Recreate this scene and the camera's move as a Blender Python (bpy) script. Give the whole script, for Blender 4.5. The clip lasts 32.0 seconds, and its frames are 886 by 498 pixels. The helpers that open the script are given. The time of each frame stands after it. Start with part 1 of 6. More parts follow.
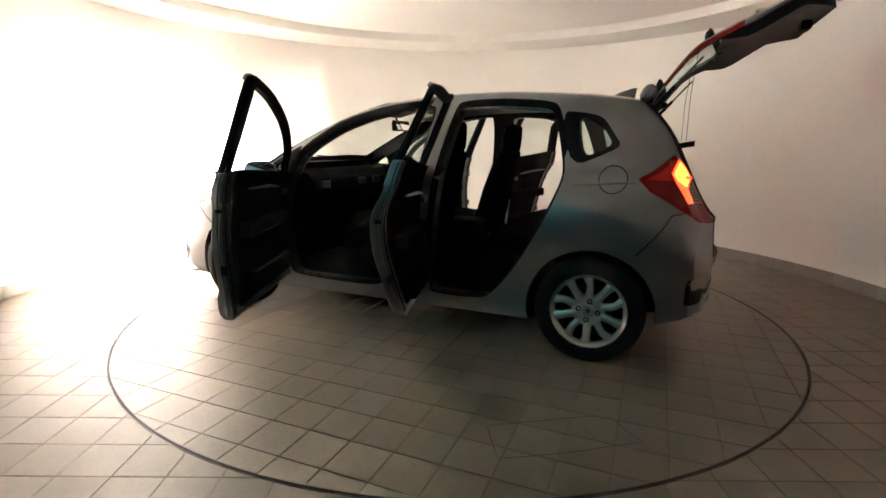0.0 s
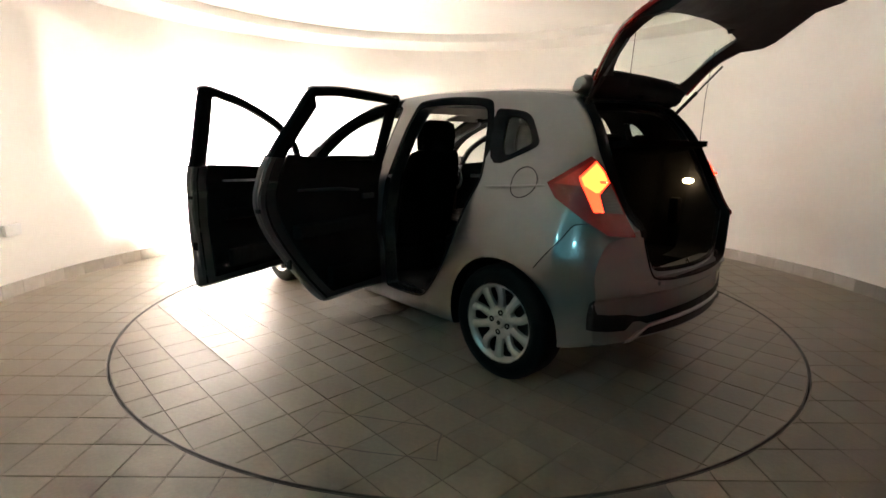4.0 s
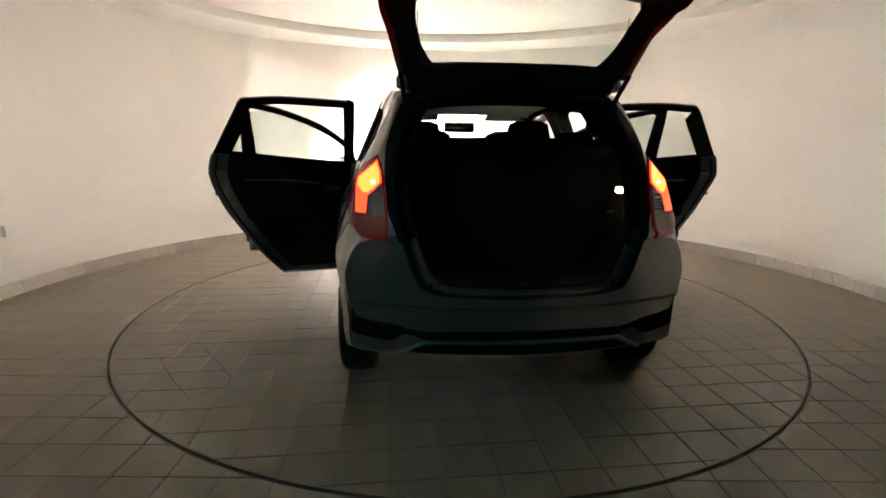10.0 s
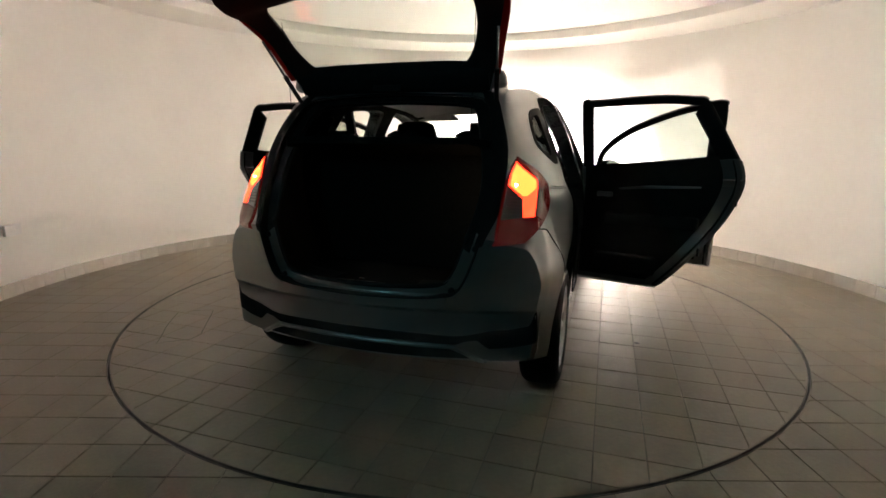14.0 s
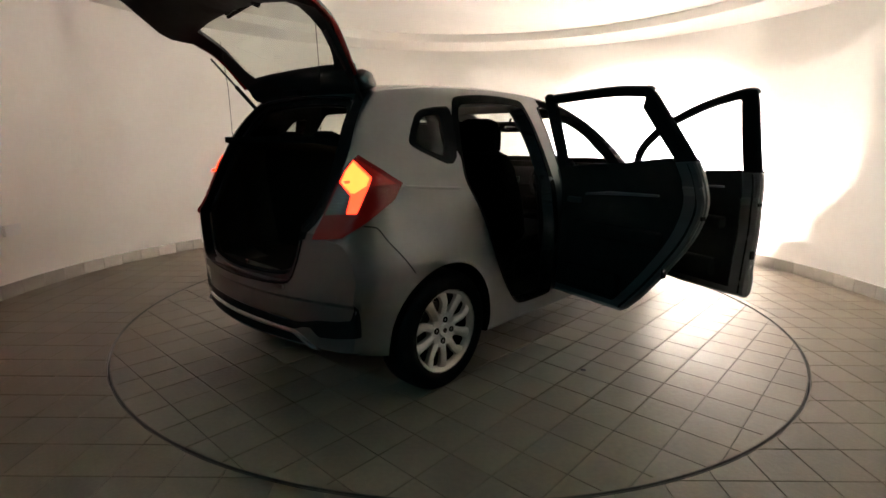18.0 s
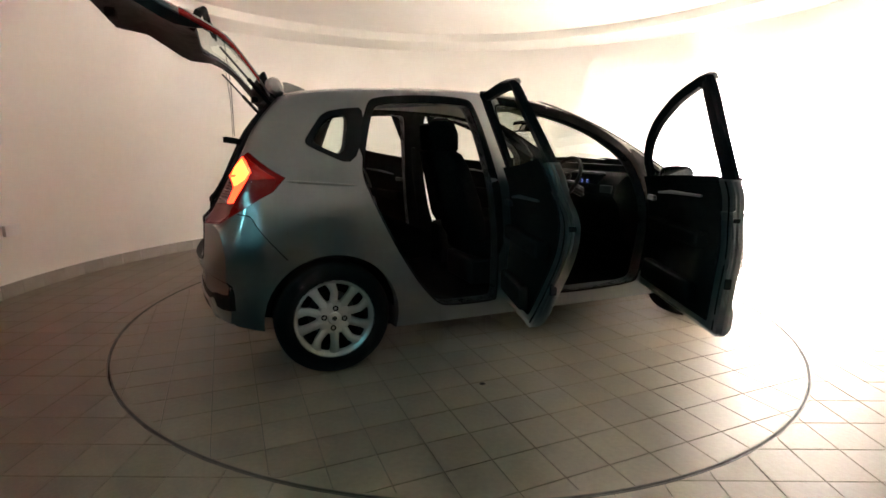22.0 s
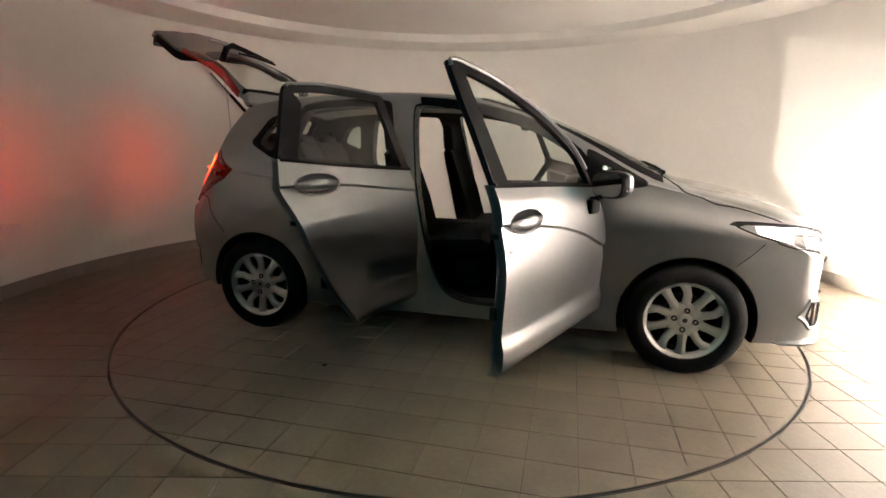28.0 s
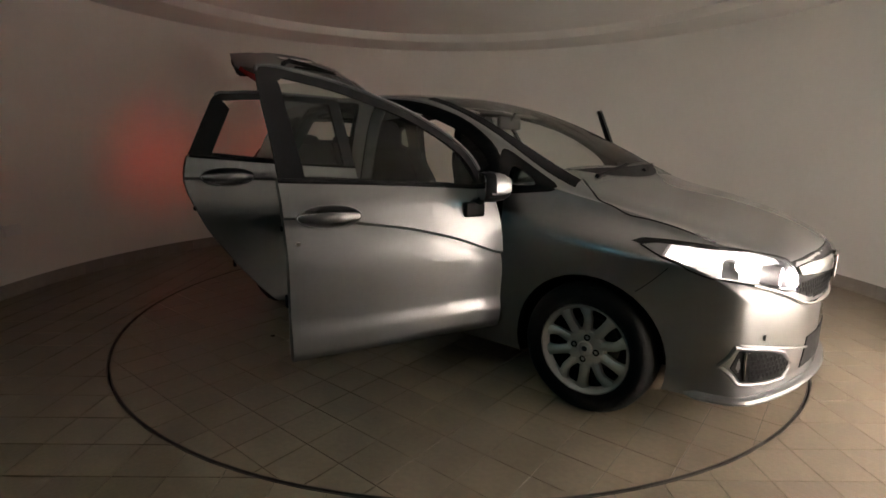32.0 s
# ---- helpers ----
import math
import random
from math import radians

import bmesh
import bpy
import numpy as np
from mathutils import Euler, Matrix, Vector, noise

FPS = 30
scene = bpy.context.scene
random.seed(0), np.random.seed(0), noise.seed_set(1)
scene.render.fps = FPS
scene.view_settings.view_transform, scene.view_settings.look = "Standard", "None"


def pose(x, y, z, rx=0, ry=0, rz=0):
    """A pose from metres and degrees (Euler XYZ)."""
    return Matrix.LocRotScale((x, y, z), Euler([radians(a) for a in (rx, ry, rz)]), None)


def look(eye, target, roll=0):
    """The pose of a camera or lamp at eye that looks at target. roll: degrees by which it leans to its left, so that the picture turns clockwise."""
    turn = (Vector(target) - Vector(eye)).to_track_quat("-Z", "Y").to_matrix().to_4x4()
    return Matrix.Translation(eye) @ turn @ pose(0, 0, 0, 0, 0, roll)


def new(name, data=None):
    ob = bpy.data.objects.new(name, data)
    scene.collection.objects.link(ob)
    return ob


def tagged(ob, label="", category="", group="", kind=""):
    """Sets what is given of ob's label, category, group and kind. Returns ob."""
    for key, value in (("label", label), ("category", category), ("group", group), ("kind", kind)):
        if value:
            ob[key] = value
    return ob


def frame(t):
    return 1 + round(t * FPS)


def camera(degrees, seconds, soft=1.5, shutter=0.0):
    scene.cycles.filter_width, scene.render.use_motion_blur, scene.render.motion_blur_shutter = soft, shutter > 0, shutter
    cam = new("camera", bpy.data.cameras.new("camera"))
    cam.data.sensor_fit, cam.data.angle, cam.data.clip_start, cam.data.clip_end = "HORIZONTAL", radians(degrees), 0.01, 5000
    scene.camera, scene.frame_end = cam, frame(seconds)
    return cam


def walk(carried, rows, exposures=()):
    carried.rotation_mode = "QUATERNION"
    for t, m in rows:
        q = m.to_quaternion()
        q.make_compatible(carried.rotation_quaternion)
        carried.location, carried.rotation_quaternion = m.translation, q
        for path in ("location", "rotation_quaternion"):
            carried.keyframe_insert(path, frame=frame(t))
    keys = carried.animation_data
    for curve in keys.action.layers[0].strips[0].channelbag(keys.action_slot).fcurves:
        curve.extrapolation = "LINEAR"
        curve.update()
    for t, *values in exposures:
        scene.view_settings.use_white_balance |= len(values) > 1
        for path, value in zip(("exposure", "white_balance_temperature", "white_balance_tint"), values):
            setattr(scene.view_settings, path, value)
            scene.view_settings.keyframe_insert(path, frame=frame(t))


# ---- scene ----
EXPOSURES = [(0.0, 1.48), (1.0, 1.58), (3.5, 1.57), (6.0, 1.00), (8.0, 0.88), (12.0, 1.20), (14.0, 1.12), (18.0, 1.06), (20.0, 1.50), (21.0, 1.68), (22.0, 1.76), (23.5, 1.80), (25.0, 1.60), (28.0, 1.00), (29.0, 0.62), (30.0, 0.02), (31.0, 0.0), (32.0, -0.18)]
BULB_POWER, BEAM_POWER, SPILL_POWER, TAIL_POWER, COOL_POWER = 250000.0, 54000.0, 23000.0, 7.0, 0.42
SCRATCHES = (((-0.90, 1.785), (-0.84, 1.68), (-0.79, 1.583), (-0.875, 1.52), (-1.0, 1.44), (-1.19, 1.313), (-1.285, 1.30)),
             ((-0.905, 1.784), (-1.055, 1.692), (-1.167, 1.62), (-1.31, 1.51), (-1.41, 1.44), (-1.335, 1.365), (-1.285, 1.30)))
# a still camera in the entrance of a round turntable room
cam = camera(82.345, 32.0, soft=1.6)
EYE = (0.0019, -3.7537, 1.1912)
_pan, _tilt = radians(-1.4055), radians(-11.7087)
AIM = (EYE[0] + math.sin(_pan) * math.cos(_tilt), EYE[1] + math.cos(_pan) * math.cos(_tilt), EYE[2] + math.sin(_tilt))
walk(cam, [(0.0, look(EYE, AIM, 0.489)), (32.0, look(EYE, AIM, 0.489))], EXPOSURES)

# ---- light: a dark room, lit by the car's own lamps and one cool lamp behind a pane
world = bpy.data.worlds.new("world")
scene.world = world
world.use_nodes = True
world.node_tree.nodes["Background"].inputs[0].default_value = (0.9, 0.85, 0.8, 1)
world.node_tree.nodes["Background"].inputs[1].default_value = 0.01


# ---- materials
def material(name, color, rough=0.5, metal=0.0, vary=0.0, scale=8.0, bump=0.0, bump_scale=60.0, coat=0.0, spec=0.5,
             per_piece=0.0, fine=0.0):
    m = bpy.data.materials.new(name)
    m.use_nodes = True
    nt = m.node_tree
    b = nt.nodes["Principled BSDF"]
    b.inputs["Base Color"].default_value = (*color, 1)
    b.inputs["Roughness"].default_value = rough
    b.inputs["Metallic"].default_value = metal
    b.inputs["Coat Weight"].default_value = coat
    b.inputs["Coat Roughness"].default_value = 0.06
    b.inputs["Specular IOR Level"].default_value = spec
    tex = nt.nodes.new("ShaderNodeTexCoord")
    if vary or fine or per_piece:
        n1 = nt.nodes.new("ShaderNodeTexNoise")
        n1.inputs["Scale"].default_value, n1.inputs["Detail"].default_value = scale, 5
        n2 = nt.nodes.new("ShaderNodeTexNoise")
        n2.inputs["Scale"].default_value, n2.inputs["Detail"].default_value = scale * 14, 3
        mapping = tex.outputs["Object"]
        nt.links.new(mapping, n1.inputs["Vector"])
        nt.links.new(mapping, n2.inputs["Vector"])
        r1 = nt.nodes.new("ShaderNodeMapRange")
        r1.inputs["From Min"].default_value, r1.inputs["From Max"].default_value = 0.3, 0.7
        r1.inputs["To Min"].default_value, r1.inputs["To Max"].default_value = 1 - vary, 1 + vary
        r2 = nt.nodes.new("ShaderNodeMapRange")
        r2.inputs["From Min"].default_value, r2.inputs["From Max"].default_value = 0.3, 0.7
        r2.inputs["To Min"].default_value, r2.inputs["To Max"].default_value = 1 - fine, 1 + fine
        nt.links.new(n1.outputs["Fac"], r1.inputs["Value"])
        nt.links.new(n2.outputs["Fac"], r2.inputs["Value"])
        mul = nt.nodes.new("ShaderNodeMath")
        mul.operation = "MULTIPLY"
        nt.links.new(r1.outputs[0], mul.inputs[0])
        nt.links.new(r2.outputs[0], mul.inputs[1])
        out = mul.outputs[0]
        if per_piece:
            info = nt.nodes.new("ShaderNodeObjectInfo")
            geo = nt.nodes.new("ShaderNodeNewGeometry")
            add = nt.nodes.new("ShaderNodeMath")
            add.operation = "ADD"
            nt.links.new(info.outputs["Random"], add.inputs[0])
            nt.links.new(geo.outputs["Random Per Island"], add.inputs[1])
            fr = nt.nodes.new("ShaderNodeMath")
            fr.operation = "FRACT"
            nt.links.new(add.outputs[0], fr.inputs[0])
            r3 = nt.nodes.new("ShaderNodeMapRange")
            r3.inputs["To Min"].default_value, r3.inputs["To Max"].default_value = 1 - per_piece, 1 + per_piece
            nt.links.new(fr.outputs[0], r3.inputs["Value"])
            m3 = nt.nodes.new("ShaderNodeMath")
            m3.operation = "MULTIPLY"
            nt.links.new(out, m3.inputs[0])
            nt.links.new(r3.outputs[0], m3.inputs[1])
            out = m3.outputs[0]
        mix = nt.nodes.new("ShaderNodeVectorMath")
        mix.operation = "SCALE"
        mix.inputs[0].default_value = color
        nt.links.new(out, mix.inputs["Scale"])
        nt.links.new(mix.outputs[0], b.inputs["Base Color"])
        rr = nt.nodes.new("ShaderNodeMapRange")
        rr.inputs["From Min"].default_value, rr.inputs["From Max"].default_value = 0.3, 0.7
        rr.inputs["To Min"].default_value, rr.inputs["To Max"].default_value = max(0.02, rough * (1 - vary * 0.8)), min(1, rough * (1 + vary * 0.8))
        nt.links.new(n1.outputs["Fac"], rr.inputs["Value"])
        nt.links.new(rr.outputs[0], b.inputs["Roughness"])
    if bump:
        nb = nt.nodes.new("ShaderNodeTexNoise")
        nb.inputs["Scale"].default_value, nb.inputs["Detail"].default_value = bump_scale, 4
        nt.links.new(tex.outputs["Object"], nb.inputs["Vector"])
        bp = nt.nodes.new("ShaderNodeBump")
        bp.inputs["Strength"].default_value, bp.inputs["Distance"].default_value = bump, 0.01
        nt.links.new(nb.outputs["Fac"], bp.inputs["Height"])
        nt.links.new(bp.outputs[0], b.inputs["Normal"])
    return m


def glowing(name, color, strength, base=(0.02, 0.02, 0.02), rough=0.3):
    m = material(name, base, rough)
    b = m.node_tree.nodes["Principled BSDF"]
    b.inputs["Emission Color"].default_value = (*color, 1)
    b.inputs["Emission Strength"].default_value = strength
    return m


def glass(name, tint=(0.9, 0.95, 0.94), rough=0.0, thin=0.12):
    m = bpy.data.materials.new(name)
    m.use_nodes = True
    nt = m.node_tree
    nt.nodes.clear()
    out = nt.nodes.new("ShaderNodeOutputMaterial")
    tr = nt.nodes.new("ShaderNodeBsdfTransparent")
    tr.inputs[0].default_value = (*tint, 1)
    gl = nt.nodes.new("ShaderNodeBsdfGlossy")
    gl.inputs["Roughness"].default_value = rough
    lw = nt.nodes.new("ShaderNodeLayerWeight")
    lw.inputs["Blend"].default_value = 0.5
    pw = nt.nodes.new("ShaderNodeMath")
    pw.operation = "POWER"
    pw.inputs[1].default_value = 5.0
    nt.links.new(lw.outputs["Facing"], pw.inputs[0])
    fr = nt.nodes.new("ShaderNodeMapRange")
    fr.inputs["To Min"].default_value, fr.inputs["To Max"].default_value = 0.035, 0.6
    nt.links.new(pw.outputs[0], fr.inputs["Value"])
    mx = nt.nodes.new("ShaderNodeMixShader")
    nt.links.new(fr.outputs[0], mx.inputs[0])
    nt.links.new(tr.outputs[0], mx.inputs[1])
    nt.links.new(gl.outputs[0], mx.inputs[2])
    nt.links.new(mx.outputs[0], out.inputs[0])
    return m


M_WALL = material("wall_paint", (0.905, 0.882, 0.835), 0.6, vary=0.02, scale=1.6, fine=0.01, bump=0.06, bump_scale=90)
M_PASSAGE = material("passage_paint", (0.20, 0.19, 0.175), 0.8, vary=0.1, scale=2)
M_CEIL = material("ceiling_paint", (0.905, 0.882, 0.835), 0.7, vary=0.03, scale=1.2, fine=0.01, bump=0.05, bump_scale=70)
M_TILE = material("floor_tile", (0.126, 0.104, 0.075), 0.48, vary=0.16, scale=5, fine=0.07, bump=0.10, bump_scale=45, per_piece=0.09, spec=0.35)
M_TTILE = material("turntable_tile", (0.126, 0.104, 0.075), 0.46, vary=0.18, scale=3, fine=0.07, bump=0.10, bump_scale=45, per_piece=0.07, spec=0.35)
M_GROUT = material("grout", (0.075, 0.063, 0.048), 0.9, vary=0.2, scale=6)
M_SKIRT = material("skirting_tile", (0.27, 0.245, 0.21), 0.5, vary=0.12, scale=7, fine=0.04, per_piece=0.10)
M_STEEL = material("dark_steel", (0.06, 0.055, 0.05), 0.5, 0.6, vary=0.2, scale=20)
M_SOCKET = material("white_plastic", (0.88, 0.875, 0.86), 0.3)
M_PAINT = material("silver_paint", (0.165, 0.168, 0.171), 0.39, 0.85, vary=0.015, scale=3, fine=0.02, coat=1.0)
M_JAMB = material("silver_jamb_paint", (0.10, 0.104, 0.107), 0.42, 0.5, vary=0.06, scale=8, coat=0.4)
M_SEAL = material("seal_rubber", (0.009, 0.009, 0.009), 0.9, vary=0.1, scale=30, spec=0.0)
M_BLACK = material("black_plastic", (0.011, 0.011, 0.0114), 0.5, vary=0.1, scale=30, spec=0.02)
M_SATIN = material("satin_black_frame", (0.011, 0.011, 0.0115), 0.6, spec=0.01)
M_RUBBER = material("tyre_rubber", (0.006, 0.006, 0.006), 0.8, vary=0.12, scale=20, bump=0.2, bump_scale=80, spec=0.15)
M_ALLOY = material("alloy", (0.48, 0.48, 0.47), 0.36, 0.8, vary=0.04, scale=20, coat=0.3)
M_ALLOYD = material("alloy_dark", (0.05, 0.05, 0.05), 0.5, 0.6)
M_TRIM = material("cabin_trim", (0.012, 0.012, 0.0115), 0.6, vary=0.12, scale=20, bump=0.1, bump_scale=200, spec=0.0)
M_LINER = material("headliner", (0.20, 0.19, 0.17), 0.9, vary=0.05, scale=10, bump=0.1, bump_scale=300)
M_SEAT = material("seat_fabric", (0.0065, 0.0065, 0.0067), 0.95, vary=0.25, scale=60, bump=0.15, bump_scale=400, spec=0.0)
M_CARPET = material("boot_carpet", (0.007, 0.007, 0.0067), 0.95, vary=0.25, scale=60, bump=0.3, bump_scale=300, spec=0.0)
M_GATETRIM = material("gate_trim", (0.013, 0.013, 0.0128), 0.55, vary=0.12, scale=20, bump=0.06, bump_scale=200, spec=0.08)
M_CHROME = material("chrome", (0.75, 0.75, 0.74), 0.10, 1.0)
M_MIRROR = material("mirror_glass", (0.75, 0.76, 0.76), 0.04, 1.0)
M_GLASS = glass("window_glass", (0.76, 0.81, 0.785))
M_PRIVACY = glass("rear_glass", (0.80, 0.86, 0.84))
M_LENS = glass("clear_lens", (0.97, 0.97, 0.97))
M_RED = glowing("red_lens", (1.0, 0.02, 0.012), TAIL_POWER * 0.0016, (0.05, 0.003, 0.003), 0.15)
M_STRIP = material("red_reflector", (0.20, 0.010, 0.008), 0.2, coat=0.6)
M_DARKRED = glowing("dark_red_lens", (1.0, 0.02, 0.012), TAIL_POWER * 0.0016, (0.05, 0.003, 0.003), 0.15)
M_CLEARTL = material("clear_tail_lens", (0.10, 0.085, 0.085), 0.12, 0.3, coat=1.0)
M_LENSRIB = material("lens_rib", (0.16, 0.14, 0.14), 0.2, 0.5)
M_TAIL = glowing("tail_lamp_glow", (1.0, 0.03, 0.009), TAIL_POWER * 0.42, (0.4, 0.02, 0.01), 0.2)
M_TAILCORE = glowing("tail_lamp_bright", (1.0, 0.075, 0.012), TAIL_POWER * 0.7, (0.4, 0.05, 0.01), 0.2)
M_TAILDIM = glowing("tail_lamp_dim", (1.0, 0.022, 0.012), TAIL_POWER * 0.006, (0.07, 0.004, 0.003), 0.15)
M_TAILBEAM = glowing("tail_beam", (1.0, 0.07, 0.045), TAIL_POWER * 4300)
M_BULB = glowing("headlamp_bulb", (1.0, 0.873, 0.795), BULB_POWER)
# added helper lamp, stands for the headlamp's wide spill
M_SPILL = glowing("position_lamp", (1.0, 0.873, 0.795), SPILL_POWER)
M_BEAM = glowing("headlamp_projector", (1.0, 0.873, 0.795), BEAM_POWER)
M_BOOTLAMP = glowing("boot_lamp_glow", (1.0, 0.70, 0.38), 24.0)
M_REFLECT = material("lamp_reflector", (0.8, 0.8, 0.8), 0.25, 0.9)
M_DIAL = glowing("dial_glow", (0.25, 0.35, 1.0), 0.25)
M_COOL = glowing("cool_glazing", (0.16, 0.80, 1.0), COOL_POWER * 0.6, (0.3, 0.3, 0.3))
M_COOLLAMP = glowing("cool_lamp", (0.30, 0.90, 1.0), COOL_POWER * 150)


# ---- helpers of the builder
def mesh_object(name, bm, mat, parent=None, label="", smooth=35):
    bmesh.ops.recalc_face_normals(bm, faces=bm.faces)
    me = bpy.data.meshes.new(name)
    bm.to_mesh(me)
    bm.free()
    return finish(name, me, mat, parent, label, smooth)


def finish(name, me, mat, parent=None, label="", smooth=35):
    for m in (mat if isinstance(mat, (list, tuple)) else [mat]):
        me.materials.append(m)
    if smooth:
        me.shade_smooth()
        me.set_sharp_from_angle(angle=radians(smooth))
    ob = new(name, me)
    if parent is not None:
        ob.parent = parent
    if label:
        tagged(ob, label)
    return ob


def part(name, bm, mat, parent, label="", smooth=35):
    return mesh_object(name, bm, mat, parent, label, smooth)


def box(bm, c, s, bevel=0.0, rot=None):
    """A box of size s about c, its edges rounded by bevel."""
    m = Matrix.Translation(c) @ (rot if rot is not None else Matrix.Identity(4)) @ Matrix.Diagonal((*s, 1))
    r = bmesh.ops.create_cube(bm, size=1, matrix=m)
    if bevel:
        es = {e for v in r["verts"] for e in v.link_edges}
        bmesh.ops.bevel(bm, geom=list(es), offset=bevel, segments=3, profile=0.6, affect="EDGES", clamp_overlap=True)
    return bm


def lathe(bm, prof, n=48, axis="y", centre=(0, 0, 0), closed=False):
    """Turns a profile of (along, radius) about an axis."""
    rings = []
    for k in range(n):
        a = 2 * math.pi * k / n
        ring = []
        for d, r in prof:
            p = {"y": (r * math.cos(a), d, r * math.sin(a)), "z": (r * math.cos(a), r * math.sin(a), d), "x": (d, r * math.cos(a), r * math.sin(a))}[axis]
            ring.append(bm.verts.new(Vector(p) + Vector(centre)))
        rings.append(ring)
    m = len(prof)
    for k in range(n):
        a, b = rings[k], rings[(k + 1) % n]
        for i in range(m if closed else m - 1):
            j = (i + 1) % m
            bm.faces.new((a[i], a[j], b[j], b[i]))
    if not closed:
        bmesh.ops.remove_doubles(bm, verts=bm.verts, dist=1e-5)
    return bm


def tube(bm, pts, r, n=8, squash=1.0):
    """A round bar along a line of points."""
    pts = [Vector(p) for p in pts]
    rings = []
    up = Vector((0, 0, 1))
    for i, p in enumerate(pts):
        d = (pts[min(i + 1, len(pts) - 1)] - pts[max(i - 1, 0)]).normalized()
        a = d.cross(up)
        if a.length < 0.05:
            a = d.cross(Vector((0, 1, 0)))
        a.normalize()
        b = a.cross(d)
        rr = r[i] if isinstance(r, (list, tuple)) else r
        rings.append([bm.verts.new(p + rr * (math.cos(t) * a + squash * math.sin(t) * b)) for t in [2 * math.pi * k / n for k in range(n)]])
    for i in range(len(pts) - 1):
        for k in range(n):
            bm.faces.new((rings[i][k], rings[i][(k + 1) % n], rings[i + 1][(k + 1) % n], rings[i + 1][k]))
    bm.faces.new(rings[0])
    bm.faces.new(rings[-1][::-1])
    return bm


def loft(bm, rings, cap=True, close=True):
    """Joins rings of equal length into a skin."""
    vs = [[bm.verts.new(p) for p in ring] for ring in rings]
    n = len(vs[0])
    for a, b in zip(vs, vs[1:]):
        for k in range(n if close else n - 1):
            j = (k + 1) % n
            bm.faces.new((a[k], a[j], b[j], b[k]))
    if cap:
        bm.faces.new(vs[0][::-1])
        bm.faces.new(vs[-1])
    return bm


def sheet(bm, grid, thick=None):
    """A grid of points as a skin; thick: a vector by which a second skin lies behind it, closed round the edges."""
    a = [[bm.verts.new(p) for p in row] for row in grid]
    nr, nc = len(a), len(a[0])
    for i in range(nr - 1):
        for j in range(nc - 1):
            bm.faces.new((a[i][j], a[i][j + 1], a[i + 1][j + 1], a[i + 1][j]))
    if thick is not None:
        t = Vector(thick)
        b = [[bm.verts.new(Vector(p) + t) for p in row] for row in grid]
        for i in range(nr - 1):
            for j in range(nc - 1):
                bm.faces.new((b[i][j], b[i + 1][j], b[i + 1][j + 1], b[i][j + 1]))
        for i in range(nr - 1):
            for j in (0, nc - 1):
                bm.faces.new((a[i][j], a[i + 1][j], b[i + 1][j], b[i][j]))
        for j in range(nc - 1):
            for i in (0, nr - 1):
                bm.faces.new((a[i][j], a[i][j + 1], b[i][j + 1], b[i][j]))
    return bm


def prism(bm, poly, lo, hi, axis="y"):
    """A polygon in the plane across the axis, drawn out from lo to hi."""
    def at(p, d):
        return {"y": (p[0], d, p[1]), "z": (p[0], p[1], d), "x": (d, p[0], p[1])}[axis]
    return loft(bm, [[at(p, lo) for p in poly], [at(p, hi) for p in poly]])


def smooth_line(pts, n=8, closed=False):
    """Catmull-Rom through the points."""
    P = [np.array(p, float) for p in pts]
    m = len(P)
    out = []
    for i in range(m if closed else m - 1):
        if closed:
            a, b, c, d = P[i - 1], P[i], P[(i + 1) % m], P[(i + 2) % m]
        else:
            b, c = P[i], P[i + 1]
            a = P[i - 1] if i else 2 * b - c
            d = P[i + 2] if i + 2 < m else 2 * c - b
        for k in range(n):
            t = k / n
            out.append(tuple(0.5 * (2 * b + (c - a) * t + (2 * a - 5 * b + 4 * c - d) * t * t + (3 * b - a - 3 * c + d) * t ** 3)))
    if not closed:
        out.append(tuple(P[-1]))
    return out


def curve(table, x):
    """Reads a table of (x, value), by a monotone line through its rows."""
    xs = [r[0] for r in table]
    ys = [r[1] for r in table]
    if x <= xs[0]:
        return ys[0]
    if x >= xs[-1]:
        return ys[-1]
    i = max(k for k in range(len(xs) - 1) if xs[k] <= x)
    h = xs[i + 1] - xs[i]
    s = [(ys[k + 1] - ys[k]) / (xs[k + 1] - xs[k]) for k in range(len(xs) - 1)]
    def slope(k):
        if k == 0 or k == len(xs) - 1:
            return s[0] if k == 0 else s[-1]
        return 0 if s[k - 1] * s[k] <= 0 else 2 * s[k - 1] * s[k] / (s[k - 1] + s[k])
    t = (x - xs[i]) / h
    return ((1 + 2 * t) * (1 - t) ** 2 * ys[i] + t * (1 - t) ** 2 * h * slope(i) + t * t * (3 - 2 * t) * ys[i + 1] + t * t * (t - 1) * h * slope(i + 1))


# ---- the round room
CX, CY, R_WALL, H_WALL, R_SOFFIT, H_CEIL, R_TABLE = -0.02, 0.05, 3.42, 2.415, 2.83, 2.515, 2.243
ENTRY = (238.0, 304.0, 2.30)       # the entrance in which the camera stands
GLAZED = (220.0, 237.0, 2.05)      # the glazed door beside it


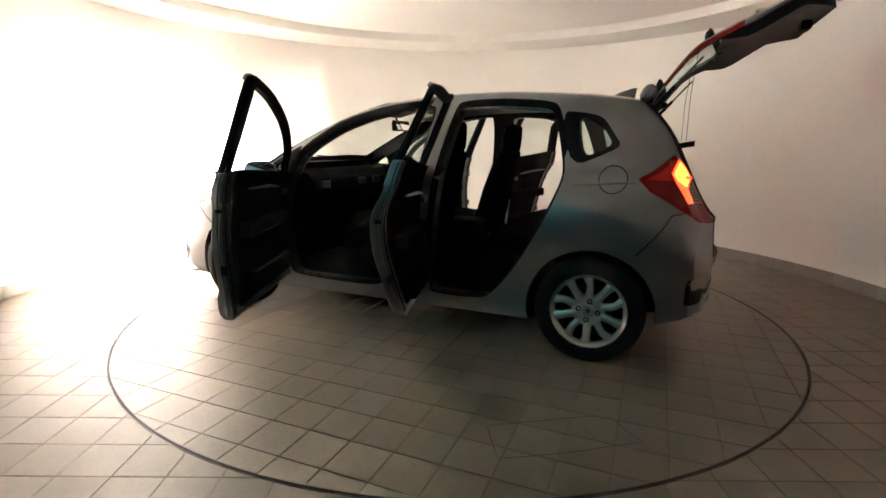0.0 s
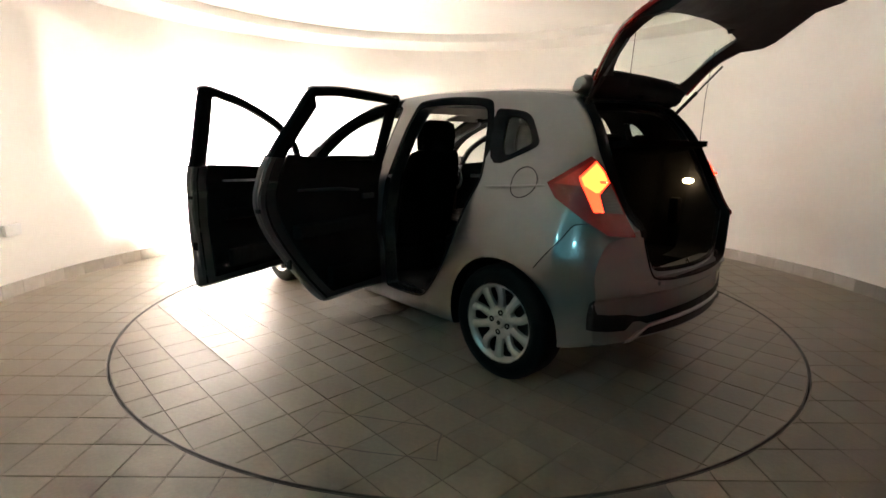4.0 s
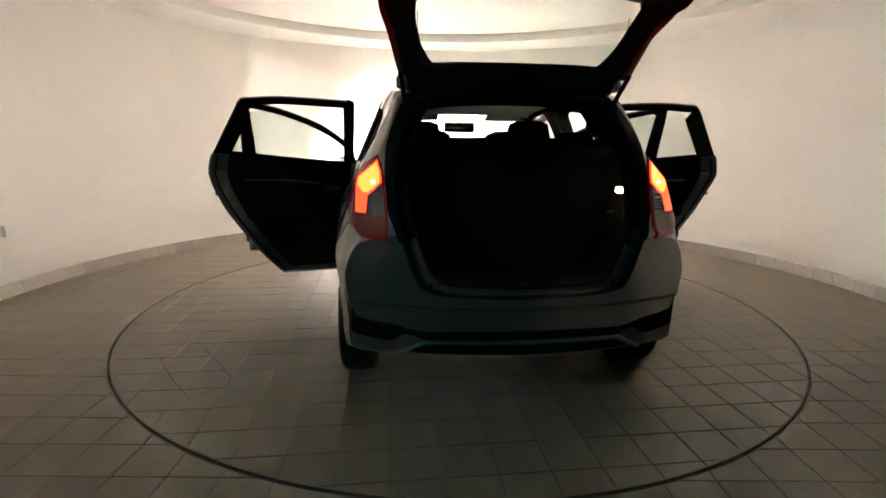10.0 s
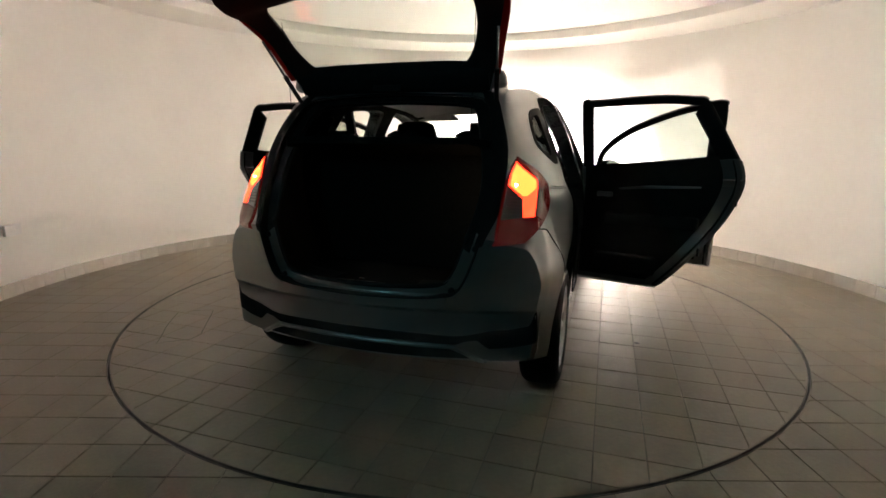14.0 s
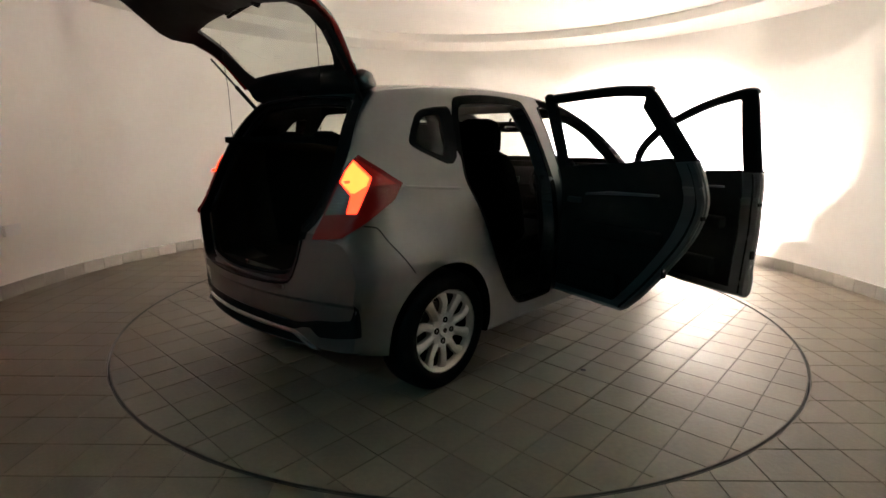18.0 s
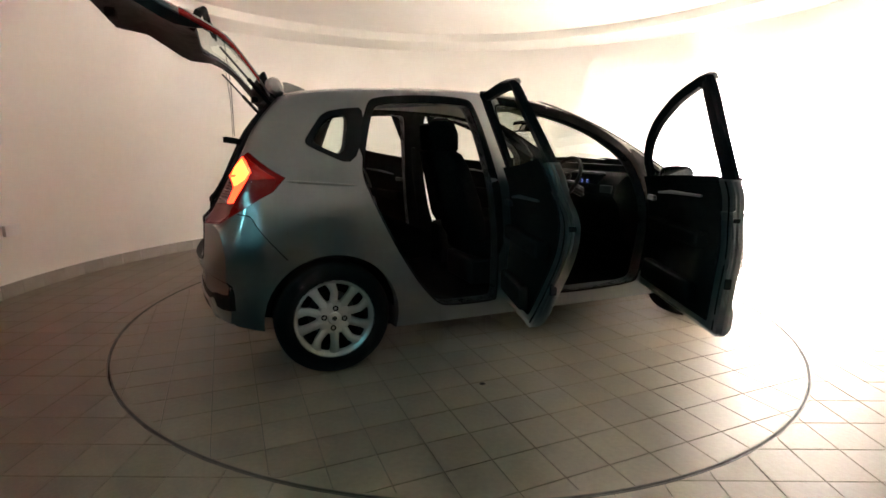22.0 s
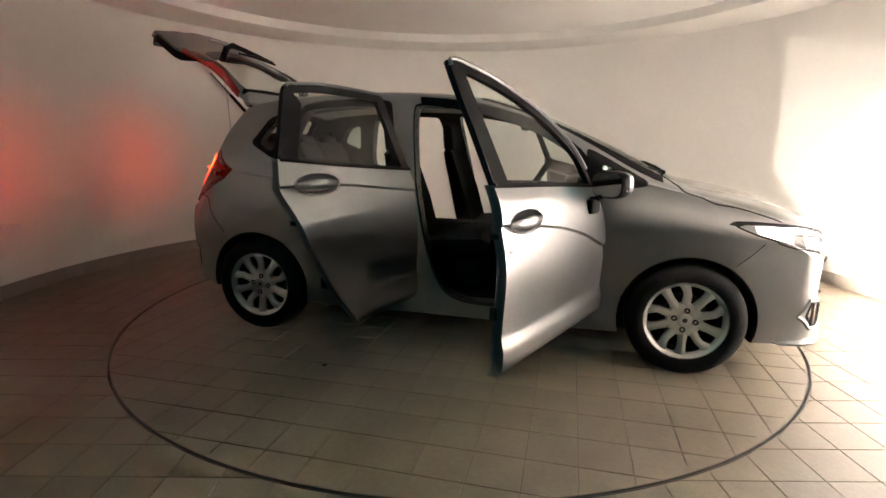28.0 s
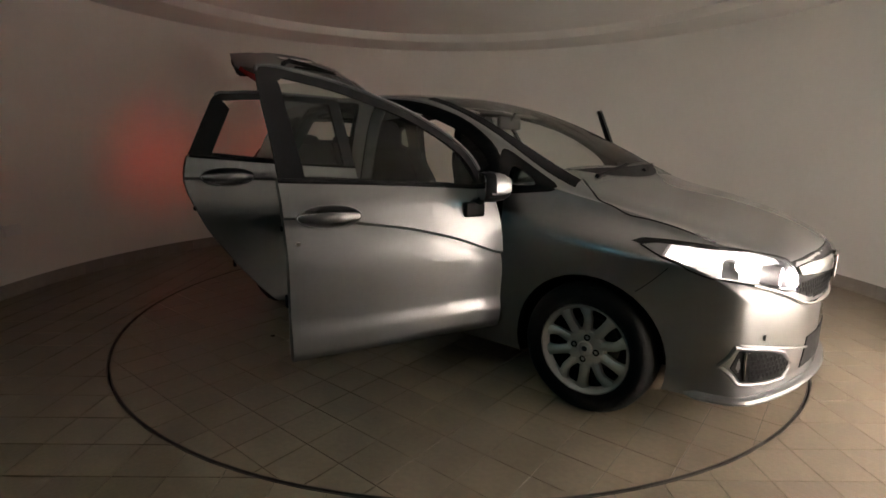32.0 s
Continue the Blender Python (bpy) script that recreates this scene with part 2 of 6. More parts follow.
def round_wall():
    bm = bmesh.new()
    t = 0.12
    cuts = sorted({*[float(a) for a in range(0, 360, 2)], ENTRY[0], ENTRY[1], GLAZED[0], GLAZED[1]})
    def col(a, z0, z1):
        c, s = math.cos(radians(a)), math.sin(radians(a))
        return [(CX + r * c, CY + r * s, z) for r, z in ((R_WALL, z0), (R_WALL, z1), (R_WALL + t, z1), (R_WALL + t, z0))]
    for a, b in zip(cuts, cuts[1:] + [360.0]):
        z0 = 0.0
        for o in (ENTRY, GLAZED):
            if o[0] <= a < o[1]:
                z0 = o[2]
        p, q = col(a, z0, H_WALL + 0.15), col(b, z0, H_WALL + 0.15)
        vp, vq = [bm.verts.new(v) for v in p], [bm.verts.new(v) for v in q]
        for i in range(4):
            j = (i + 1) % 4
            bm.faces.new((vp[i], vp[j], vq[j], vq[i]))
        if a in (ENTRY[1], GLAZED[1]):
            bm.faces.new(vp[::-1])
        if b in (ENTRY[0], GLAZED[0]):
            bm.faces.new(vq)
    bmesh.ops.remove_doubles(bm, verts=bm.verts, dist=1e-5)
    return tagged(mesh_object("wall_round", bm, M_WALL), "smooth cream-painted wall of a round room", "wall", kind="structure")


round_wall()
bm = bmesh.new()
lathe(bm, [(H_CEIL, 0.0), (H_CEIL, R_SOFFIT + 0.02), (H_WALL + 0.022, R_SOFFIT + 0.004), (H_WALL + 0.006, R_SOFFIT + 0.008), (H_WALL, R_SOFFIT + 0.02), (H_WALL, R_WALL + 0.0), (H_WALL + 0.14, R_WALL + 0.0)], 120, "z", (CX, CY, 0))
tagged(mesh_object("ceiling", bm, M_CEIL), "cream-painted ceiling with a lower ring round its edge", "ceiling", kind="structure")
bm = bmesh.new()
lathe(bm, [(2.62, 0.0), (2.62, 7.4)], 40, "z")
tagged(mesh_object("ceiling_slab", bm, M_CEIL), "plain slab over the ceiling", "ceiling", kind="structure")

# the entrance behind the camera
bm = bmesh.new()
for c, s in (((1.88, -4.9, 1.2), (0.1, 4.2, 2.5)), ((-1.90, -4.9, 1.2), (0.1, 4.2, 2.5)), ((-0.01, -7.0, 1.2), (3.7, 0.1, 2.5)), ((-0.01, -5.2, 2.36), (3.66, 3.5, 0.1))):
    box(bm, c, s)
tagged(mesh_object("wall_entrance", bm, M_PASSAGE, smooth=0), "dark grey walls of the entrance passage", "wall", kind="structure")
a = radians(228.5)
out, side = Vector((math.cos(a), math.sin(a), 0)), Vector((-math.sin(a), math.cos(a), 0))
base = Vector((CX, CY, 0)) + out * (R_WALL + 0.07)
turn = Matrix.Rotation(a, 4, "Z")
door1 = new("door_1")
tagged(door1, "white-framed door with a dark panel", "door", kind="structure")
for c in (-0.465, 0.465):
    bm2 = bmesh.new()
    box(bm2, base + side * c + Vector((0, 0, 1.02)), (0.06, 0.07, 2.04), 0.006, turn)
    part("stile", bm2, M_SOCKET, door1)
bm2 = bmesh.new()
box(bm2, base + Vector((0, 0, 0.25)), (0.05, 0.86, 0.5), 0.006, turn)
part("kick_panel", bm2, M_SOCKET, door1)
bm2 = bmesh.new()
box(bm2, base + Vector((0, 0, 1.27)) + out * 0.03, (0.01, 0.86, 1.54), 0, turn)
part("pane", bm2, M_PASSAGE, door1, "dark grey panel")

# a glazed panel in the passage wall
window1 = tagged(new("window_1"), "white-framed frosted window with cool daylight behind", "window", kind="structure")
for z in (1.20, 2.28):
    bm = bmesh.new()
    box(bm, (-1.835, -3.70, z), (0.03, 0.96, 0.05), 0.006)
    part("rail", bm, M_SOCKET, window1)
for y in (-4.155, -3.245):
    bm = bmesh.new()
    box(bm, (-1.835, y, 1.74), (0.03, 0.05, 1.03), 0.006)
    part("stile", bm, M_SOCKET, window1)
bm = bmesh.new()
box(bm, (-1.842, -3.70, 1.74), (0.012, 0.86, 1.03))
part("pane", bm, M_COOL, window1, "frosted pane lit by cool light")
bm = bmesh.new()
box(bm, (-1.832, -3.60, 1.95), (0.006, 0.13, 0.13), 0.002)
part("lamp", bm, M_COOLLAMP, window1, "small cool lamp behind the pane")

# skirting of single tiles
skirt = tagged(new("skirting"), "low skirting of grey-brown floor tiles", "skirting", kind="structure")
def skirting():
    n = 106
    step = 360.0 / n
    me = None
    for k in range(n):
        a = (k + 0.5) * step
        if ENTRY[0] - 1 < a < ENTRY[1] + 1 or GLAZED[0] - 1 < a < GLAZED[1] + 1:
            continue
        if me is None:
            bm = bmesh.new()
            w = radians(step) * R_WALL - 0.004
            box(bm, (0, 0, 0.0535), (0.009, w, 0.107), 0.0025)
            me = bpy.data.meshes.new("skirting_tile")
            bm.to_mesh(me)
            bm.free()
            me.materials.append(M_SKIRT)
        ob = new("skirting_tile", me)
        ob.parent = skirt
        r = R_WALL - 0.0065
        ob.matrix_basis = Matrix.Translation((CX + r * math.cos(radians(a)), CY + r * math.sin(radians(a)), 0)) @ Matrix.Rotation(radians(a), 4, "Z")
skirting()

# a double socket on the wall
def wall_socket():
    a = math.atan2(0.022 - CY, -3.44 - CX)
    r = R_WALL - 0.008
    ob = tagged(new("wall_socket"), "white plastic double socket on the cream wall", "socket")
    ob.matrix_basis = Matrix.Translation((CX + r * math.cos(a), CY + r * math.sin(a), 0.512)) @ Matrix.Rotation(a, 4, "Z")
    bm = bmesh.new()
    box(bm, (-0.006, 0, 0), (0.03, 0.146, 0.086), 0.005)
    part("plate", bm, M_SOCKET, ob)
    for s in (-1, 1):
        bm = bmesh.new()
        box(bm, (-0.0215, s * 0.034, -0.006), (0.002, 0.040, 0.030), 0.0008)
        part("outlet", bm, M_SOCKET, ob)
        bm = bmesh.new()
        box(bm, (-0.0225, s * 0.012, 0.024), (0.004, 0.012, 0.014), 0.001)
        part("rocker_switch", bm, M_SOCKET, ob)
wall_socket()

# ground under the tiles: one sheet
bm = bmesh.new()
lathe(bm, [(-0.004, R_TABLE + 0.010), (-0.004, 7.2)], 120, "z")
floor = tagged(mesh_object("floor", bm, M_GROUT), "floor of square grey-brown ceramic tiles", "floor", kind="structure")

# ---- the turntable, a tiled disc that turns with the car
turntable = tagged(new("turntable"), "round tiled turntable set flush in the floor", "turntable")
bm = bmesh.new()
lathe(bm, [(-0.03, 0.0), (-0.03, R_TABLE - 0.006), (-0.004, R_TABLE - 0.006), (-0.004, 0.0)], 120, "z")
part("disc", bm, M_GROUT, turntable)
bm = bmesh.new()
lathe(bm, [(-0.03, R_TABLE - 0.006), (0.0015, R_TABLE - 0.006), (0.0015, R_TABLE - 0.003), (-0.03, R_TABLE - 0.003)], 160, "z", closed=True)
part("rim", bm, M_STEEL, turntable, "thin dark steel rim")
bm = bmesh.new()
lathe(bm, [(-0.03, R_TABLE - 0.003), (-0.03, R_TABLE + 0.009)], 160, "z")
tagged(mesh_object("floor_gap", bm, M_BLACK), "dark gap round the turntable", "gap", kind="structure")
bm = bmesh.new()
lathe(bm, [(-0.03, R_TABLE + 0.006), (0.001, R_TABLE + 0.006), (0.001, R_TABLE + 0.009), (-0.03, R_TABLE + 0.009)], 160, "z", closed=True)
tagged(mesh_object("floor_trim", bm, M_STEEL), "thin steel trim round the turntable pit", "trim", kind="structure")


def tile_poly(bm, poly, top=0.0, low=-0.006):
    """One tile: an inset top, a chamfer and sides down to the grout."""
    c = Vector((sum(p[0] for p in poly) / len(poly), sum(p[1] for p in poly) / len(poly), 0))
    rings = []
    for z, inset in ((low, 0.0), (top - 0.0015, 0.0), (top, 0.0016)):
        ring = []
        for p in poly:
            d = Vector((p[0], p[1], 0)) - c
            ring.append(bm.verts.new(c + d * (1 - inset / max(d.length, 0.02)) + Vector((0, 0, z))))
        rings.append(ring)
    n = len(poly)
    for a, b in zip(rings, rings[1:]):
        for i in range(n):
            bm.faces.new((a[i], a[(i + 1) % n], b[(i + 1) % n], b[i]))
    bm.faces.new(rings[-1])


def tiles(parent, mat, keep, clip, turn, ox, oy, reach, near, gap=0.0034, size=0.2):
    """Lays square tiles; whole ones near the given spot are parts, the rest and the cut ones are joined."""
    whole, cut = [], []
    n = int(reach / size) + 2
    cs, sn = math.cos(radians(turn)), math.sin(radians(turn))
    h = size / 2 - gap / 2
    for i in range(-n, n):
        for j in range(-n, n):
            cx, cy = ox + i * size, oy + j * size
            loc = [(cx - h, cy - h), (cx + h, cy - h), (cx + h, cy + h), (cx - h, cy + h)]
            pts = [(x * cs - y * sn, x * sn + y * cs) for x, y in loc]
            ins = [keep(*p) for p in pts]
            wc = (cx * cs - cy * sn, cx * sn + cy * cs)
            if all(ins):
                whole.append(wc)
            elif any(ins):
                dense = []
                for k in range(4):
                    a, b = pts[k], pts[(k + 1) % 4]
                    for q in range(6):
                        t = q / 6
                        dense.append(clip(a[0] + (b[0] - a[0]) * t, a[1] + (b[1] - a[1]) * t))
                out = []
                for p in dense:
                    if not out or math.hypot(p[0] - out[-1][0], p[1] - out[-1][1]) > 0.003:
                        out.append(p)
                if len(out) > 3 and math.hypot(out[0][0] - out[-1][0], out[0][1] - out[-1][1]) < 0.003:
                    out.pop()
                if len(out) > 3:
                    cut.append(out)
    whole.sort(key=lambda c: math.hypot(c[0] - near[0], c[1] - near[1]))
    bm = bmesh.new()
    tile_poly(bm, [(-h, -h), (h, -h), (h, h), (-h, h)])
    bmesh.ops.recalc_face_normals(bm, faces=bm.faces)
    me = bpy.data.meshes.new("tile")
    bm.to_mesh(me)
    bm.free()
    me.materials.append(mat)
    rnd = random.Random(5)
    for c in whole[:300]:
        ob = new("tile", me)
        ob.parent = parent
        ob.matrix_basis = pose(c[0], c[1], rnd.uniform(-0.0006, 0.0006), rnd.uniform(-0.12, 0.12), rnd.uniform(-0.12, 0.12), turn + rnd.uniform(-0.15, 0.15))
    bm = bmesh.new()
    for c in whole[300:]:
        tile_poly(bm, [(c[0] + x * cs - y * sn, c[1] + x * sn + y * cs) for x, y in ((-h, -h), (h, -h), (h, h), (-h, h))])
    for poly in cut:
        tile_poly(bm, poly)
    tagged(part("tiles", bm, mat, parent, smooth=0), kind="stuff")


TURN_ROWS = []
for _k in range(0, 65):
    _t = _k / 2
    _s = (_t - 16) / 16
    TURN_ROWS.append((_t, 60.807 - 6.10836 * (_t - 16) - 0.69 * _s ** 2 - 0.505 * _s ** 3))

# ---- the car: a small silver five-door hatchback, x forward, y to its left, on the turntable
YC = -0.087
AX_R, AX_F, HUB = -1.079, 1.450, 0.296
car = tagged(new("car"), "silver five-door hatchback with doors and tailgate wide open on the turntable", "car")

T_W = [(-1.745, 0.765), (-1.65, 0.795), (-1.5, 0.825), (-1.3, 0.838), (-0.9, 0.846), (0.0, 0.842), (1.0, 0.840), (1.35, 0.840), (1.6, 0.834), (1.85, 0.818), (2.0, 0.802), (2.15, 0.778), (2.21, 0.742), (2.25, 0.675), (2.26, 0.65)]
T_BOW = [(-1.745, -0.165), (-1.5, -0.117), (-1.2, -0.058), (-0.9, 0.0), (1.1, 0.0), (1.6, 0.05), (1.9, 0.12), (2.1, 0.16), (2.26, 0.165)]
T_BOT = [(-1.745, 0.30), (-1.5, 0.25), (-1.0, 0.20), (1.5, 0.19), (2.0, 0.19), (2.26, 0.20)]
T_TOP = [(-1.745, 0.83), (-1.715, 0.86), (-1.668, 0.935), (-1.55, 1.145), (-1.473, 1.27), (-1.364, 1.39), (-1.292, 1.445), (-1.2, 1.475), (-0.9, 1.505), (-0.45, 1.525), (0.0, 1.512), (0.25, 1.485), (0.6, 1.385), (1.0, 1.215), (1.40, 1.022), (1.52, 0.988), (1.75, 0.945), (2.0, 0.875), (2.14, 0.815), (2.22, 0.765), (2.26, 0.70)]
T_BELT = [(-1.745, 0.78), (-1.71, 0.80), (-1.668, 0.85), (-1.6, 0.95), (-1.5, 1.05), (-1.3, 1.09), (-0.9, 1.10), (0.0, 1.045), (0.9, 1.0), (1.25, 0.975), (1.6, 0.905), (1.9, 0.83), (2.1, 0.77), (2.26, 0.66)]
T_BELTW = [(-1.745, 0.700), (-1.668, 0.705), (-1.55, 0.705), (-1.45, 0.705), (-1.3, 0.71), (-1.1, 0.72), (-0.9, 0.745), (0.0, 0.785), (0.9, 0.77), (1.25, 0.722), (1.6, 0.685), (1.9, 0.635), (2.1, 0.60), (2.26, 0.55)]
T_RAIL = [(-1.745, 0.81), (-1.715, 0.835), (-1.668, 0.90), (-1.55, 1.105), (-1.473, 1.225), (-1.364, 1.345), (-1.292, 1.40), (-1.2, 1.42), (-0.8, 1.452), (-0.3, 1.46), (0.2, 1.425), (0.5, 1.345), (0.8, 1.225), (1.05, 1.10), (1.28, 0.99), (1.6, 0.915), (1.9, 0.84), (2.1, 0.78), (2.26, 0.67)]
T_RAILW = [(-1.745, 0.60), (-1.668, 0.60), (-1.55, 0.60), (-1.473, 0.585), (-1.364, 0.555), (-1.292, 0.545), (-1.2, 0.55), (-0.9, 0.580), (-0.3, 0.605), (0.2, 0.615), (0.6, 0.65), (1.0, 0.685), (1.28, 0.695), (1.6, 0.64), (1.9, 0.59), (2.1, 0.55), (2.26, 0.50)]


def ease(a, b, x):
    t = min(1.0, max(0.0, (x - a) / (b - a)))
    return t * t * (3 - 2 * t)


def outward(bm):
    bmesh.ops.recalc_face_normals(bm, faces=bm.faces)
    if bm.calc_volume(signed=True) < 0:
        bmesh.ops.reverse_faces(bm, faces=bm.faces)
    return bm


def section(X, inset=0.0, drop=0.0, lift=0.0):
    """The half section of the body at X, from the middle of the floor to the middle of the roof."""
    w, zb, zt = curve(T_W, X) - inset, curve(T_BOT, X) + lift, curve(T_TOP, X) - drop
    zbelt, wb = curve(T_BELT, X) - drop * 0.2, curve(T_BELTW, X) - inset
    zr, wr = curve(T_RAIL, X) - drop, curve(T_RAILW, X) - inset
    zm = 0.70 if X > -1.5 else 0.70 - (-1.5 - X) * 0.3
    zm = min(zm, zbelt - 0.10)
    lo = zb + 0.16
    tuck = 0.03 * ease(-1.1, -1.45, X)
    pts = [(0.0, zb), (w * 0.55, zb), (w - 0.075, zb), (w - 0.03, zb + 0.035), (w - 0.022, lo), (w - 0.012, (lo + zm) / 2), (w, zm),
           (w - 0.012 - tuck * ease(-1.70, -1.55, X), zm + (zbelt - zm) * 0.42), (wb + 0.03, zbelt - (zbelt - zm) * 0.22), (wb, zbelt),
           (wb + (wr - wb) * 0.5 + 0.012 - 0.024 * ease(-0.6, -1.1, X), zbelt + (zr - zbelt) * 0.52), (wr, zr), (wr - 0.035, zr + (zt - zr) * 0.42), (wr - 0.13, zr + (zt - zr) * 0.70), (wr * 0.45, zt - (zt - zr) * 0.07), (0.0, zt)]
    return smooth_line(pts, 4)


def lip(X, z):
    """The lower rear bumper stands in a little under the edge across it."""
    return 0.018 * ease(0.522, 0.507, z) if X < -1.70 else 0.0


def hull(stations, inset=0.0, drop=0.0, lift=0.0, cols=14):
    """The closed body skin through the stations."""
    bm = bmesh.new()
    rows = []
    for X in stations:
        sec = section(X, inset, drop, lift)
        w, b = curve(T_W, X), curve(T_BOW, X)
        rows.append([(X - b * (y / w) ** 2 + lip(X, z), y, z) for y, z in sec])
    for side in (1, -1):
        sheet(bm, [[(x, side * y, z) for x, y, z in r] for r in rows])
    for X, r in ((stations[0], rows[0]), (stations[-1], rows[-1])):
        w, b = curve(T_W, X), curve(T_BOW, X)
        grid = [[(x, y, z) for x, y, z in r[8:0:-1]] + [(x, -y, z) for x, y, z in r[0:9]]]
        for x, y, z in r[9:-1]:
            grid.append([(X - b * (y * c / w) ** 2 + lip(X, z), y * c, z) for c in [1 - 2 * k / 16 for k in range(17)]])
        sheet(bm, grid)
        top = [(X - b * (r[-2][1] * c / w) ** 2, r[-2][1] * c, r[-2][2]) for c in [1 - 2 * k / 16 for k in range(17)]]
        vs = [bm.verts.new(p) for p in top]
        tip = bm.verts.new(r[-1])
        for p, q in zip(vs, vs[1:]):
            bm.faces.new((p, q, tip))
    bmesh.ops.remove_doubles(bm, verts=bm.verts, dist=2e-4)
    return outward(bm)


def stations(a, b, step):
    n = int(round((b - a) / step))
    return [a + (b - a) * k / n for k in range(n + 1)]


from mathutils.bvhtree import BVHTree
_skin = hull(stations(-1.745, -1.385, 0.012)[:-1] + stations(-1.385, 2.255, 0.03)[:-1] + [2.25])
assert all(e.is_manifold for e in _skin.edges)
SKIN = BVHTree.FromBMesh(_skin)


def side_y(x, z):
    """Half width of the skin at x, z."""
    h = SKIN.ray_cast(Vector((x, 2.0, z)), Vector((0, -1, 0)))
    return h[0].y if h[0] is not None else 0.6


def top_z(x, y):
    h = SKIN.ray_cast(Vector((x, y, 3.0)), Vector((0, 0, -1)))
    return h[0].z if h[0] is not None else 0.7


def front_x(y, z):
    h = SKIN.ray_cast(Vector((4.0, y, z)), Vector((-1, 0, 0)))
    return h[0].x if h[0] is not None else 2.0


def rear_x(y, z):
    h = SKIN.ray_cast(Vector((-4.0, y, z)), Vector((1, 0, 0)))
    return h[0].x if h[0] is not None else -1.5


def chaikin(pts, n=3):
    """A closed outline with its corners cut round."""
    P = [tuple(p) for p in pts]
    for _ in range(n):
        Q = []
        for i, a in enumerate(P):
            b = P[(i + 1) % len(P)]
            Q.append((a[0] * 0.78 + b[0] * 0.22, a[1] * 0.78 + b[1] * 0.22))
            Q.append((a[0] * 0.22 + b[0] * 0.78, a[1] * 0.22 + b[1] * 0.78))
        P = Q
    return P


# openings, as outlines in x and z
FRONT_OPEN = chaikin([(0.93, 0.34), (0.955, 0.60), (0.93, 0.92), (0.86, 1.12), (0.62, 1.265), (0.30, 1.368), (0.03, 1.408), (-0.05, 1.415), (-0.085, 1.395), (-0.022, 1.0), (0.033, 0.70), (0.08, 0.50), (0.145, 0.36), (0.255, 0.302), (0.5, 0.295), (0.88, 0.305)], 2)
REAR_OPEN = chaikin([(-0.135, 0.33), (-0.145, 0.60), (-0.18, 1.0), (-0.24, 1.375), (-0.275, 1.405), (-0.5, 1.412), (-0.77, 1.395), (-0.815, 1.36), (-0.885, 1.12), (-0.895, 1.02), (-0.84, 0.86), (-0.74, 0.66), (-0.62, 0.46), (-0.52, 0.34), (-0.46, 0.305), (-0.15, 0.30)], 2)
QUARTER = chaikin([(-0.985, 1.125), (-0.94, 1.325), (-0.97, 1.34), (-1.05, 1.318), (-1.10, 1.255), (-1.135, 1.20), (-1.08, 1.165)], 2)
QUARTER_OUT = chaikin([(-0.930, 1.070), (-0.845, 1.378), (-0.95, 1.372), (-1.068, 1.350), (-1.135, 1.255), (-1.180, 1.192), (-1.12, 1.155)], 2)
TRIANGLE = chaikin([(1.15, 1.005), (1.0, 1.0), (0.985, 1.02), (0.985, 1.08), (1.0, 1.09), (1.07, 1.055)], 2)
TRIANGLE_OUT = chaikin([(1.265, 0.985), (1.06, 0.965), (0.965, 0.955), (0.90, 1.14), (0.905, 1.185), (1.09, 1.083)], 2)
HATCH = chaikin([(-0.40, 0.575), (0.0, 0.565), (0.40, 0.575), (0.455, 0.62), (0.52, 0.80), (0.555, 0.98), (0.545, 1.12), (0.47, 1.36), (0.42, 1.40), (0.0, 1.415), (-0.42, 1.40), (-0.47, 1.36), (-0.545, 1.12), (-0.555, 0.98), (-0.52, 0.80), (-0.455, 0.62)], 2)


HL_UP = [(0.485, 0.755), (0.519, 0.770), (0.575, 0.786), (0.624, 0.798), (0.66, 0.805), (0.70, 0.814), (0.745, 0.818)]
HL_LO = [(0.785, 0.797), (0.807, 0.762), (0.810, 0.730), (0.795, 0.703), (0.693, 0.678), (0.60, 0.652), (0.485, 0.636)]
HL_CUT = [(0.62 + (y - 0.62) * 0.955, 0.715 + (z - 0.715) * 0.93) for y, z in HL_UP + HL_LO]


